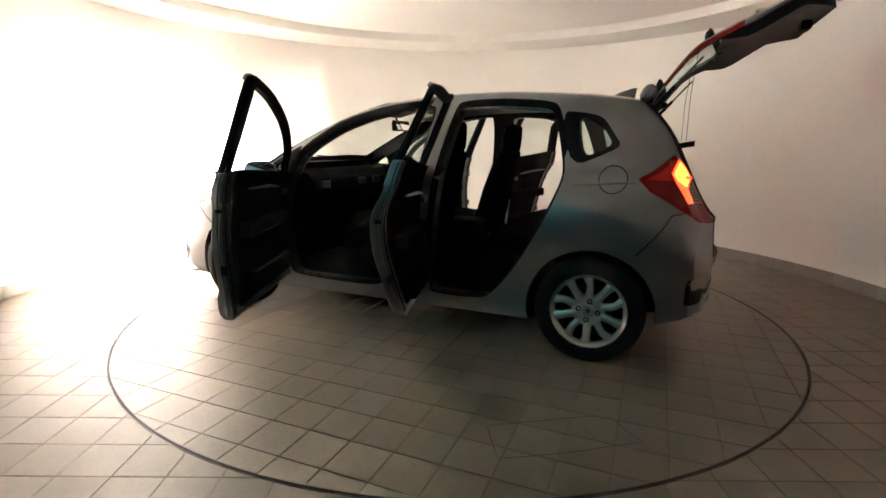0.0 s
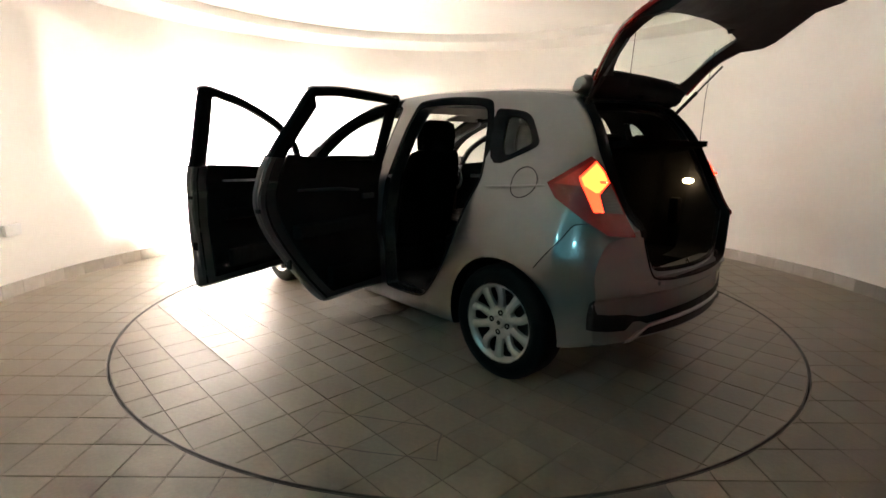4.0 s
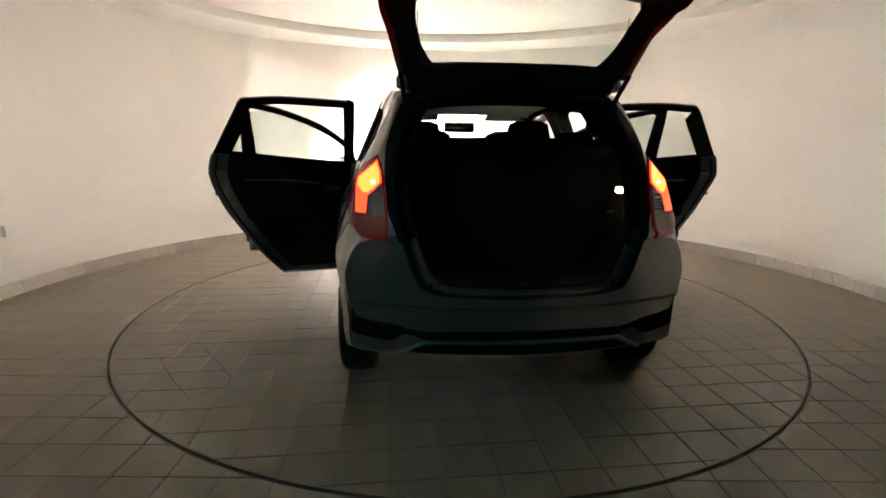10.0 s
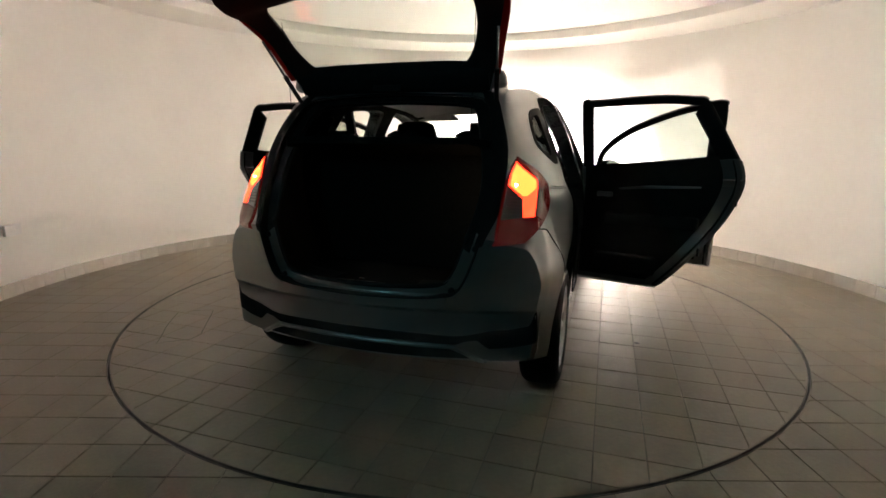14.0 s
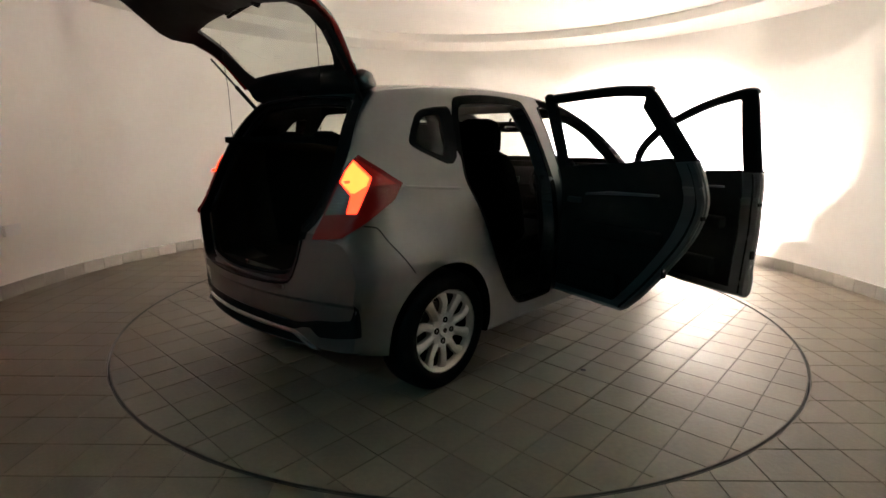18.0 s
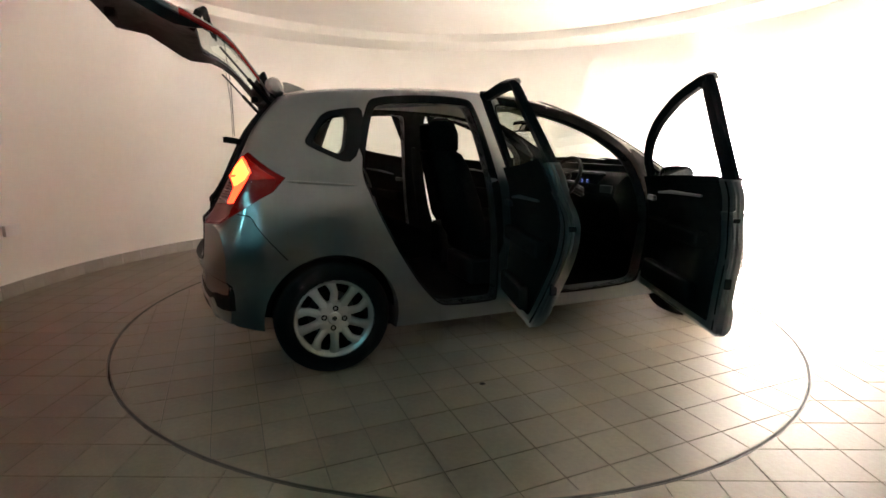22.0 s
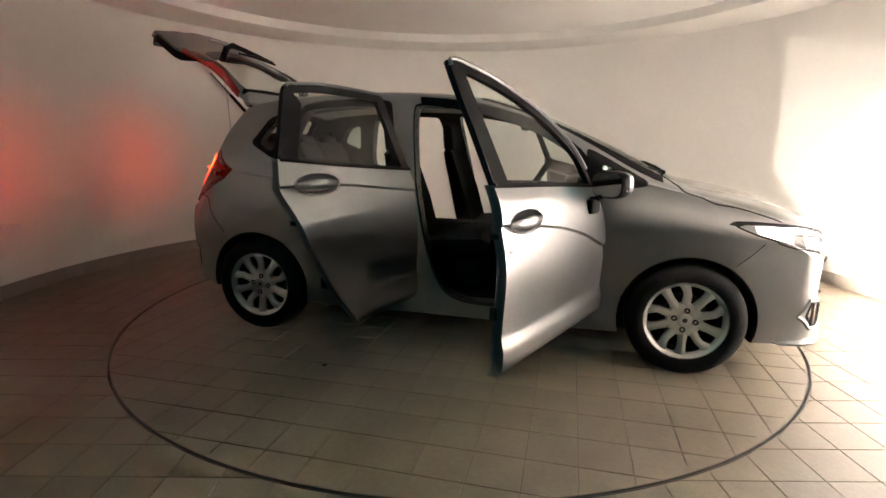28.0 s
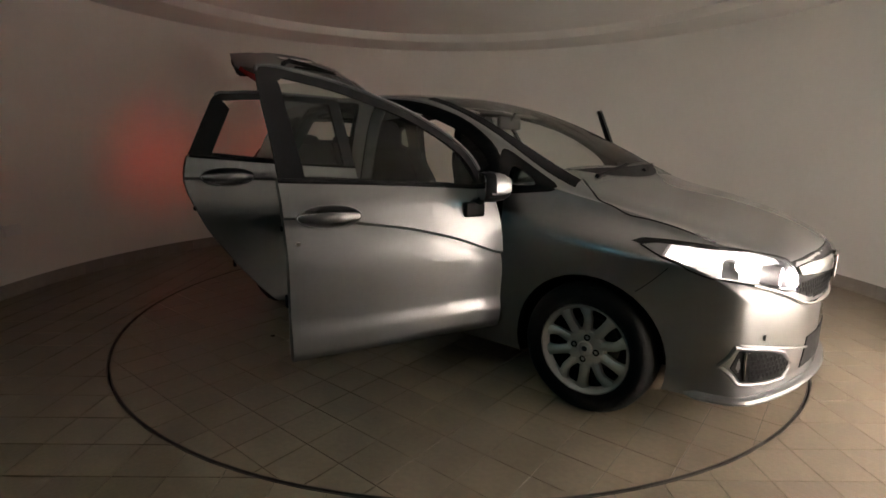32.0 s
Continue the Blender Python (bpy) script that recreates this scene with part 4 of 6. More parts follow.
# ---- wheels
def wheel(x, s):
    w = new("wheel")
    w.parent = car
    tagged(w, "alloy wheel with five pairs of spokes and a black tyre")
    w.matrix_basis = pose(x, s * 0.735, HUB, 0, 0, 0 if s > 0 else 180)
    bm = bmesh.new()
    lathe(bm, smooth_line([(-0.085, 0.205), (-0.095, 0.235), (-0.090, 0.272), (-0.070, 0.295), (-0.03, 0.3), (0.03, 0.3), (0.070, 0.295), (0.090, 0.272), (0.095, 0.235), (0.085, 0.205)], 3), 64)
    part("tyre", bm, M_RUBBER, w, "black road tyre")
    bm = bmesh.new()
    lathe(bm, [(0.052, 0.183), (0.062, 0.186), (0.072, 0.191), (0.077, 0.198), (0.082, 0.205), (0.087, 0.208), (0.084, 0.212), (0.05, 0.212)], 64, closed=True)
    part("rim", bm, M_ALLOY, w, "bright alloy rim")
    # shade inside the rim is put into the barrel's black colour
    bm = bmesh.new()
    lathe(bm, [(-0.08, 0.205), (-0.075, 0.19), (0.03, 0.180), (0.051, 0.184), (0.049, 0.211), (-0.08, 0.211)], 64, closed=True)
    part("barrel", bm, M_BLACK, w, "inner barrel of the rim, coloured black for its shade")
    # five pairs of spokes: a flared one and a slim one with a kink near the rim
    flared = ((0.040, 0.0, 0.024, 0.060), (0.088, 0.0, 0.0235, 0.069), (0.13, 0.5, 0.0215, 0.075), (0.165, 1.0, 0.0240, 0.076), (0.197, 1.5, 0.034, 0.072))
    kinked = ((0.040, 36, 0.022, 0.060), (0.088, 36.5, 0.0215, 0.069), (0.128, 38, 0.0195, 0.075), (0.145, 37.5, 0.0205, 0.076), (0.168, 34, 0.0235, 0.076), (0.197, 31, 0.033, 0.072))
    for k in range(5):
        for spine in (flared, kinked):
            bm = bmesh.new()
            rows = []
            for r, turn, wd, d in spine:
                a = radians(72 * k + 54 + turn)
                c, n = Vector((math.cos(a), 0, math.sin(a))), Vector((-math.sin(a), 0, math.cos(a)))
                m = c * r
                rows.append([m + n * wd + Vector((0, d - 0.026, 0)), m + n * wd * 0.90 + Vector((0, d - 0.007, 0)), m + n * wd * 0.22 + Vector((0, d, 0)), m - n * wd * 0.22 + Vector((0, d, 0)), m - n * wd * 0.90 + Vector((0, d - 0.007, 0)), m - n * wd + Vector((0, d - 0.026, 0))])
            loft(bm, rows)
            part("spoke", bm, M_ALLOY, w)
    bm = bmesh.new()
    lathe(bm, [(0.03, 0.0), (0.03, 0.090), (0.058, 0.090), (0.065, 0.084), (0.067, 0.036), (0.073, 0.030), (0.074, 0.0)], 32)
    part("hub_cap", bm, M_ALLOY, w, "silver centre cap")
    for k in range(4):
        bm = bmesh.new()
        a = radians(90 * k + 8)
        lathe(bm, [(0.05, 0.0), (0.05, 0.0150), (0.0705, 0.0150), (0.0705, 0.009), (0.062, 0.008), (0.062, 0.0)], 12, "y", (0.053 * math.cos(a), 0, 0.053 * math.sin(a)))
        part("wheel_nut", bm, M_BLACK, w)
    bm = bmesh.new()
    lathe(bm, [(0.0725, 0.013), (0.0755, 0.012), (0.076, 0.0)], 20)
    part("badge", bm, M_ALLOYD, w)
    bm = bmesh.new()
    lathe(bm, [(-0.03, 0.0), (-0.03, 0.125), (-0.015, 0.125), (-0.015, 0.0)], 32)
    part("brake_disc", bm, M_ALLOYD, w, "dark grey brake disc")
    bm = bmesh.new()
    lathe(bm, [(-0.06, 0.0), (-0.06, 0.19)], 32)
    part("backing_plate", bm, M_BLACK, w)


for x in (AX_R, AX_F):
    for s in (1, -1):
        wheel(x, s)

# ---- patches that lie on the skin
def cast_pane(poly, origin_of, way, off, thick=0.0, rings=4):
    """Fills an outline, given in a plane across way, with a pane laid on the skin."""
    bm = bmesh.new()
    way = Vector(way).normalized()
    ca, cb = sum(p[0] for p in poly) / len(poly), sum(p[1] for p in poly) / len(poly)

    def lay(a, b):
        o = origin_of(a, b)
        h = SKIN.ray_cast(o, way)
        p = h[0] if h[0] is not None else o + way * 3
        return bm.verts.new(p - way * off)
    loops = [[lay(ca + (a - ca) * (1 - k / rings), cb + (b - cb) * (1 - k / rings)) for a, b in poly] for k in range(rings)]
    mid = lay(ca, cb)
    n = len(poly)
    for p, q in zip(loops, loops[1:]):
        for i in range(n):
            bm.faces.new((p[i], p[(i + 1) % n], q[(i + 1) % n], q[i]))
    for i in range(n):
        bm.faces.new((loops[-1][i], loops[-1][(i + 1) % n], mid))
    if thick:
        r = bmesh.ops.extrude_face_region(bm, geom=bm.faces[:])
        bmesh.ops.translate(bm, vec=way * thick, verts=[v for v in r["geom"] if isinstance(v, bmesh.types.BMVert)])
    return bm


def rear_pane(poly, off, thick=0.0):
    return cast_pane(poly, lambda a, b: Vector((-4, a, b)), (1, 0, 0), off, thick)


def front_pane(poly, off, thick=0.0):
    return cast_pane(poly, lambda a, b: Vector((4, a, b)), (-1, 0, 0), off, thick)


def corner_pane(poly, off, thick=0.0):
    """On the rear left corner; a runs along (x + y) / sqrt 2."""
    k = math.sqrt(0.5)
    return cast_pane(poly, lambda a, b: Vector((a * k - 2.2, a * k + 2.2, b)), (k, -k, 0), off, thick)


def dense(poly, n=5):
    out = []
    for i, p in enumerate(poly):
        q = poly[(i + 1) % len(poly)]
        out += [(p[0] + (q[0] - p[0]) * k / n, p[1] + (q[1] - p[1]) * k / n) for k in range(n)]
    return out


def sided(bm, s):
    return bm if s > 0 else mirrored(bm)


# ---- tail lamps
for s in (1, -1):
    lamp = part("tail_lamp", sided(corner_pane(dense([(-0.388, 1.022), (-0.48, 1.085), (-0.578, 1.143), (-0.62, 1.105), (-0.662, 1.03), (-0.722, 0.889), (-0.765, 0.795), (-0.635, 0.806), (-0.531, 0.868), (-0.418, 0.955)]), 0.010, 0.03), s), M_RED, car, "red tail lamp, lit")
    part("glow_panel", sided(corner_pane(dense([(-0.596, 1.121), (-0.515, 1.049), (-0.527, 1.013), (-0.573, 0.904), (-0.619, 0.902), (-0.603, 0.973), (-0.653, 1.029), (-0.632, 1.075)]), 0.014, 0.01), s), M_TAIL, lamp, "glowing orange-red lamp panel")
    part("glow_core", sided(corner_pane(dense([(-0.598, 1.112), (-0.525, 1.048), (-0.536, 1.015), (-0.585, 0.985), (-0.603, 0.985), (-0.645, 1.028), (-0.628, 1.072)]), 0.0165, 0.006), s), M_TAILCORE, lamp, "brightest part of the lamp")
    part("side_panel", sided(corner_pane(dense([(-0.415, 1.020), (-0.50, 1.078), (-0.585, 1.128), (-0.592, 1.120), (-0.511, 1.049), (-0.521, 1.014)]), 0.0130, 0.008), s), M_TAILDIM, lamp, "dimly lit red side lens")
    part("lower_side_panel", sided(corner_pane(dense([(-0.415, 1.008), (-0.520, 1.004), (-0.563, 0.908), (-0.53, 0.888), (-0.43, 0.962)]), 0.0130, 0.008), s), M_DARKRED, lamp, "dark red lower side lens")
    part("clear_panel", sided(corner_pane(dense([(-0.607, 0.970), (-0.657, 1.022), (-0.713, 0.893), (-0.624, 0.900)]), 0.014, 0.01), s), M_CLEARTL, lamp, "clear reversing lamp")
    for q in range(7):
        z = 0.912 + 0.013 * q
        bm = corner_pane(dense([(-0.622 + 0.03 * q / 6 - 0.006, z), (-0.700 + 0.05 * q / 6, z + 0.004), (-0.700 + 0.05 * q / 6, z + 0.008), (-0.622 + 0.03 * q / 6 - 0.006, z + 0.004)], 3), 0.0165, 0.004)
        part("lens_rib", sided(bm, s), M_LENSRIB, lamp)
    part("lower_panel", sided(corner_pane(dense([(-0.717, 0.886), (-0.62, 0.894), (-0.57, 0.900), (-0.54, 0.878), (-0.635, 0.812), (-0.757, 0.802)]), 0.0135, 0.008), s), M_DARKRED, lamp, "dark red lower lens")

# a narrow rearward beam from each tail lamp: an added emitter in a limiting tube
for s in (1, -1):
    x0 = rear_x(0.64, 1.03) - 0.012
    bm = bmesh.new()
    lathe(bm, [(x0 - 0.012, 0.0), (x0 - 0.012, 0.0044)], 16, "x", (0, s * 0.64, 1.03))
    part("lamp_core", bm, M_TAILBEAM, car, "added red emitter for the tail lamp's wall spot")
    # limiter glows only to blend into the lit lens
    bm = bmesh.new()
    lathe(bm, [(x0, 0.0), (x0, 0.0070), (x0 - 0.032, 0.0062), (x0 - 0.032, 0.0050), (x0 - 0.009, 0.0050), (x0 - 0.009, 0.0)], 16, "x", (0, s * 0.64, 1.03))
    part("lamp_tube", bm, M_TAIL, car, "added glowing tube that narrows the red beam")

# ---- headlamps: a recess with a shrouded bulb behind a clear lens
BULB = (front_x(0.64, 0.72) - 0.075, 0.64, 0.72)


def headlamp(s):
    out = dense(HL_UP + HL_LO, 4)
    lens = part("headlamp", sided(front_pane(out, 0.006, 0.0), s), M_LENS, car, "lit headlamp under a clear lens")
    lens.visible_shadow = False
    n = len(out)
    bm = bmesh.new()
    small = [(y + (0.62 - y) * 0.03, z + (0.715 - z) * 0.04) for y, z in out]
    rows = []
    for y, z in small:
        fx = front_x(y, z) - 0.002
        rows.append([Vector((fx, y, z)), Vector((min(fx - 0.01, 1.80), y + (0.62 - y) * 0.15, z + (0.715 - z) * 0.18))])
    vs = [[bm.verts.new(p) for p in r] for r in rows]
    for i in range(n):
        bm.faces.new((vs[i][0], vs[i][1], vs[(i + 1) % n][1], vs[(i + 1) % n][0]))
    bm.faces.new([v[1] for v in vs])
    outer = bm.copy()
    bmesh.ops.delete(bm, geom=[f for f in bm.faces if f.calc_center_median().y > 0.675], context="FACES")
    bmesh.ops.delete(outer, geom=[f for f in outer.faces if f.calc_center_median().y <= 0.675], context="FACES")
    part("reflector", sided(bm, s), M_REFLECT, lens, "silvery lamp bowl")
    part("lamp_bezel", sided(outer, s), M_ALLOYD, lens, "dark grey outer part of the lamp bowl")
    brow = []
    for k in range(17):
        t = k / 16 * 0.98
        y = 0.60 + 0.185 * t
        z = curve(HL_UP, min(y, 0.745)) - 0.014 * max(0.0, (y - 0.745) / 0.04)
        brow.append([(front_x(y, z - d) + 0.009, y, z - d) for d in (-0.003, 0.005, 0.004 + 0.013 * math.sin(math.pi * min(1.0, 0.15 + t * 0.8)))])
    bm = bmesh.new()
    sheet(bm, brow, (-0.004, 0, 0))
    part("lens_brow", sided(bm, s), M_BLACK, lens, "black upper edge of the lamp")
    bm = bmesh.new()
    bmesh.ops.create_uvsphere(bm, u_segments=12, v_segments=8, radius=0.0022, matrix=Matrix.Translation(BULB))
    part("bulb", sided(bm, s), M_BULB, lens, "white-hot bulb")
    bx, by, bz = BULB
    bm = bmesh.new()
    def plate(pts, t):
        loft(bm, [[Vector((bx + p[0], by + p[1], bz + p[2])) for p in pts], [Vector((bx + p[0] + t[0], by + p[1] + t[1], bz + p[2] + t[2])) for p in pts]])
    # shroud: outer cheek, a roof with a round cut-off edge, floor and back
    w, h, r = 0.045, 0.032, 0.0355
    out_x = w / math.tan(radians(63))
    plate([(-0.02, w, -h), (0.037, w, -h), (0.037, w, -0.006), (out_x, w, 0.007), (out_x, w, h), (-0.02, w, h)], (0, 0.002, 0))
    arc = [(r * math.cos(radians(a)), r * math.sin(radians(a)), h) for a in range(-57, 64, 10)]
    plate([(-0.02, -w, h)] + arc + [(out_x, w, h), (-0.02, w, h)], (0, 0, 0.002))
    plate([(-0.02, -w, -h), (0.050, -w, -h), (0.055, 0, -h), (0.037, w, -h), (-0.02, w, -h)], (0, 0, -0.002))
    plate([(-0.02, -w, -h), (-0.02, w, -h), (-0.02, w, h), (-0.02, -w, h)], (-0.002, 0, 0))
    part("shroud", sided(bm, s), M_ALLOYD, lens, "dark shroud with a sharp cut-off edge")
    # reflecting plate added so the shroud's dark cheek looks lit
    bm = bmesh.new()
    plate([(-0.02, w + 0.004, -h), (0.034, w + 0.004, -h), (0.034, w + 0.004, -0.008), (out_x - 0.004, w + 0.004, 0.005), (out_x - 0.004, w + 0.004, h - 0.002), (-0.02, w + 0.004, h - 0.002)], (0, 0.002, 0))
    part("lamp_trim", sided(bm, s), M_REFLECT, lens, "added bright plate that hides the dark shroud")
    bm = bmesh.new()
    tube(bm, [(bx + 0.036 * math.cos(radians(a)), by + 0.036 * math.sin(radians(a)), bz + 0.0262) for a in range(-30, 64, 8)], 0.0006, 6)
    part("shroud_rim", sided(bm, s), M_ALLOYD, lens)
    # extra bulb added to spread spill over walls and ceiling
    bm = bmesh.new()
    bmesh.ops.create_uvsphere(bm, u_segments=12, v_segments=6, radius=0.0034, matrix=Matrix.Translation((front_x(by + 0.05, bz + 0.045) - 0.035, by + 0.05, bz + 0.045)))
    part("position_lamp", sided(bm, s), M_SPILL, lens, "small added lamp for the headlamp's wide spill")
    px, py, pz = front_x(0.54, 0.69) - 0.075, 0.535, 0.690
    bm = bmesh.new()
    lathe(bm, [(px, 0.0), (px, 0.033)], 24, "x", (0, py, pz))
    part("projector", sided(bm, s), M_BEAM, lens, "bright lamp projector")
    bm = bmesh.new()
    lathe(bm, [(px - 0.01, 0.0), (px - 0.01, 0.038), (px + 0.058, 0.040), (px + 0.058, 0.036), (px - 0.004, 0.034), (px - 0.004, 0.0)], 24, "x", (0, py, pz))
    part("bezel", sided(bm, s), M_ALLOYD, lens)
    bm = bmesh.new()
    pts = [(front_x(y, z) + 0.006, y, z) for y, z in out]
    tube(bm, pts + pts[:1], 0.004, 6)
    part("lens_seal", sided(bm, s), M_BLACK, lens)


for s in (1, -1):
    headlamp(s)

# ---- front: grille, badge bar, intakes, fog lamps
def arc_poly(pts, n=4):
    return dense(pts, n)

part("grille", front_pane(arc_poly([(-0.475, 0.745), (-0.30, 0.762), (0.0, 0.768), (0.30, 0.762), (0.475, 0.745), (0.475, 0.625), (0.36, 0.588), (0.20, 0.572), (0.0, 0.566), (-0.20, 0.572), (-0.36, 0.588), (-0.475, 0.625)]), 0.004, 0.02), M_BLACK, car, "black grille")
for s in (1, -1):
    part("grille_wing", sided(front_pane(arc_poly([(0.475, 0.728), (0.36, 0.738), (0.20, 0.734), (0.06, 0.728), (0.06, 0.672), (0.20, 0.680), (0.36, 0.690), (0.475, 0.700)]), 0.016, 0.014), s), M_CHROME, car, "chrome grille wing")
    bm = bmesh.new()
    for i in range(17):
        for j in range(4):
            y, z = 0.075 + i * 0.024 + (j % 2) * 0.012, 0.592 + j * 0.021
            if z < 0.586 + max(0.0, y - 0.30) * 0.25:
                continue
            r = [(front_x(y, z) + 0.007, y + 0.0125 * math.cos(t), z + 0.0115 * math.sin(t)) for t in [math.pi / 3 * k for k in range(7)]]
            tube(bm, r, 0.0017, 4)
    part("grille_mesh", sided(bm, s), M_BLACK, car, "black honeycomb grille mesh")
bm = bmesh.new()
tube(bm, [(front_x(y, z) + 0.006, y, z) for y, z in smooth_line([(-0.70, 0.678), (-0.60, 0.644), (-0.515, 0.612), (-0.422, 0.577), (-0.30, 0.556), (0.0, 0.545), (0.30, 0.556), (0.422, 0.577), (0.515, 0.612), (0.60, 0.644), (0.70, 0.678)], 5)], 0.009, 8)
part("grille_strip", bm, M_CHROME, car, "chrome strip under the grille")
bm = bmesh.new()
box(bm, (front_x(0, 0.66) + 0.016, 0, 0.675), (0.016, 0.115, 0.105), 0.006)
part("badge", bm, M_CHROME, car, "plain chrome badge")
part("lower_intake", front_pane(arc_poly([(-0.30, 0.40), (0.30, 0.40), (0.34, 0.27), (-0.34, 0.27)], 6), 0.004, 0.02), M_BLACK, car, "black lower intake")
for s in (1, -1):
    poly = [(0.749, 0.351), (0.738, 0.430), (0.62, 0.405), (0.52, 0.377), (0.455, 0.322), (0.505, 0.271), (0.61, 0.282), (0.72, 0.292)]
    pod = part("fog_pod", sided(front_pane(arc_poly(poly), 0.004, 0.02), s), M_BLACK, car, "black fog lamp pod with a mesh")
    bm = bmesh.new()
    for i in range(10):
        for j in range(6):
            y, z = 0.475 + i * 0.024 + (j % 2) * 0.012, 0.287 + j * 0.021
            if z < 0.300 or z > curve([(0.45, 0.325), (0.52, 0.365), (0.72, 0.415)], y) or y > 0.712 or y < 0.468 + abs(z - 0.322) * 0.7:
                continue
            r = [(front_x(y, z) + 0.008, y + 0.0125 * math.cos(t), z + 0.0115 * math.sin(t)) for t in [math.pi / 3 * k for k in range(7)]]
            tube(bm, r, 0.0017, 4)
    part("mesh", sided(bm, s), M_BLACK, pod, "dark honeycomb mesh")
    bm = bmesh.new()
    rim = dense(grown(poly, 0.012), 4)
    tube(bm, [(front_x(y, z) + 0.001, y, z) for y, z in rim + rim[:1]], 0.010, 8)
    part("pod_trim", sided(bm, s), M_PAINT, pod, "silver surround of the pod")
    bm = bmesh.new()
    tube(bm, [(front_x(y, z) + 0.010, y, z) for y, z in [(0.727 - 0.008 * k / 6, 0.420 - 0.112 * k / 6) for k in range(7)]], 0.005, 6)
    part("pod_bar", sided(bm, s), M_CHROME, pod, "upright chrome bar")
    bm = bmesh.new()
    tube(bm, [(front_x(y, z) + 0.002, y, z) for y, z in smooth_line([(0.742, 0.448), (0.66, 0.432), (0.579, 0.413), (0.43, 0.380), (0.28, 0.352)], 5)], [0.003] + [0.006] * 19 + [0.003], 8)
    part("bumper_ridge", sided(bm, s), M_PAINT, car, "silver ridge over the pod")
    bm = bmesh.new()
    tube(bm, [(x, side_y(x, z) + 0.0003, z) for x, z in smooth_line([(1.655, 0.605), (1.709, 0.655), (1.771, 0.722)], 5)], 0.0022, 5)
    part("front_bumper_seam", sided(bm, s), M_BLACK, car)
    bm = bmesh.new()
    lathe(bm, [(-0.004, 0.0), (-0.004, 0.012), (0.005, 0.011), (0.007, 0.0)], 14, "x", (front_x(0.638, 0.465), 0.638, 0.465))
    part("parking_sensor", sided(bm, s), M_PAINT, car, "round silver parking sensor")
    # bonnet shut line
    bm = bmesh.new()
    pts = smooth_line([(1.30, 0.600), (1.37, 0.655), (1.45, 0.685), (1.551, 0.691), (1.653, 0.670), (1.745, 0.648), (1.836, 0.631), (1.892, 0.623)], 6)
    tube(bm, [(x, y, top_z(x, y) + 0.001) for x, y in pts], 0.0035, 5)
    part("shut_line", sided(bm, s), M_BLACK, car)
    # bumper seam behind the rear wheel and flank crease
    bm = bmesh.new()
    tube(bm, [(x, side_y(x, z) + 0.0005, z) for x, z in smooth_line([(-1.30, 0.63), (-1.321, 0.656), (-1.412, 0.768), (-1.450, 0.833), (-1.47, 0.846), (-1.51, 0.852)], 5)], 0.0028, 5)
    part("bumper_seam", sided(bm, s), M_BLACK, car)
    bm = bmesh.new()
    tube(bm, [(x, side_y(x, z) - 0.003, z) for x, z in smooth_line([(-0.93, 0.98), (-1.1, 0.99), (-1.28, 1.005)], 5)], [0.003] + [0.008] * 9 + [0.004], 8)
    part("flank_crease", sided(bm, s), M_PAINT, car)
half = [(front_x(y, 0.235) + 0.010, y, 0.212) for y in [0.70 * k / 10 for k in range(11)]]
turn_in = front_x(0.70, 0.235)
half += [(x, side_y(x, 0.235) + 0.006, 0.212) for x in [turn_in - 0.04 - 0.16 * k / 4 for k in range(5)]]
bm = bmesh.new()
tube(bm, [(x, -y, z) for x, y, z in half[:0:-1]] + half, [0.006] + [0.022] * (2 * len(half) - 3) + [0.006], 10, 0.8)
part("front_lip", bm, M_PAINT, car, "silver front bumper lip")

# fuel flap
bm = bmesh.new()
ring = [(-1.155 + 0.072 * math.cos(t), 1.015 + 0.072 * math.sin(t)) for t in [2 * math.pi * k / 40 for k in range(41)]]
tube(bm, [(x, side_y(x, z) + 0.0005, z) for x, z in ring], 0.0025, 5)
part("fuel_flap", bm, M_BLACK, car, "round fuel flap outline")

# ---- rear bumper details
def rear_band(table, off, step=0.018):
    """A band laid on the rear skin; table holds (half width, lower edge, upper edge)."""
    lo, hi = [(y, a) for y, a, b in table], [(y, b) for y, a, b in table]
    y1 = table[-1][0]
    n = int(2 * y1 / step)
    bm = bmesh.new()
    grid = []
    for k in range(n + 1):
        y = -y1 + 2 * y1 * k / n
        a, b = linear(lo, abs(y)), linear(hi, abs(y))
        grid.append([(rear_x(y, a + (b - a) * q / 4) - off, y, a + (b - a) * q / 4) for q in range(5)])
    sheet(bm, grid, (0.008, 0, 0))
    return bm


def linear(table, x):
    for (x0, a), (x1, b) in zip(table, table[1:]):
        if x <= x1:
            return a + (b - a) * max(0.0, x - x0) / (x1 - x0)
    return table[-1][1]


part("bumper_insert", rear_band([(0.0, 0.373, 0.414), (0.20, 0.372, 0.412), (0.43, 0.366, 0.404), (0.476, 0.384, 0.408), (0.52, 0.389, 0.418), (0.567, 0.352, 0.430), (0.65, 0.358, 0.437), (0.728, 0.371, 0.452), (0.738, 0.373, 0.490), (0.752, 0.376, 0.528)], 0.003, 0.010), M_BLACK, car, "black band across the rear bumper")
part("bumper_valance", rear_band([(0.0, 0.308, 0.352), (0.41, 0.308, 0.346), (0.50, 0.308, 0.311)], 0.003), M_BLACK, car, "black lower valance")
bm = bmesh.new()
line = smooth_line([(0.0, 0.363), (0.20, 0.362), (0.40, 0.357), (0.44, 0.350), (0.53, 0.300), (0.56, 0.296)], 5)
line = [(-y, z) for y, z in line[:0:-1]] + line
tube(bm, [(rear_x(y, z) - 0.002, y, z) for y, z in line], 0.011, 8)
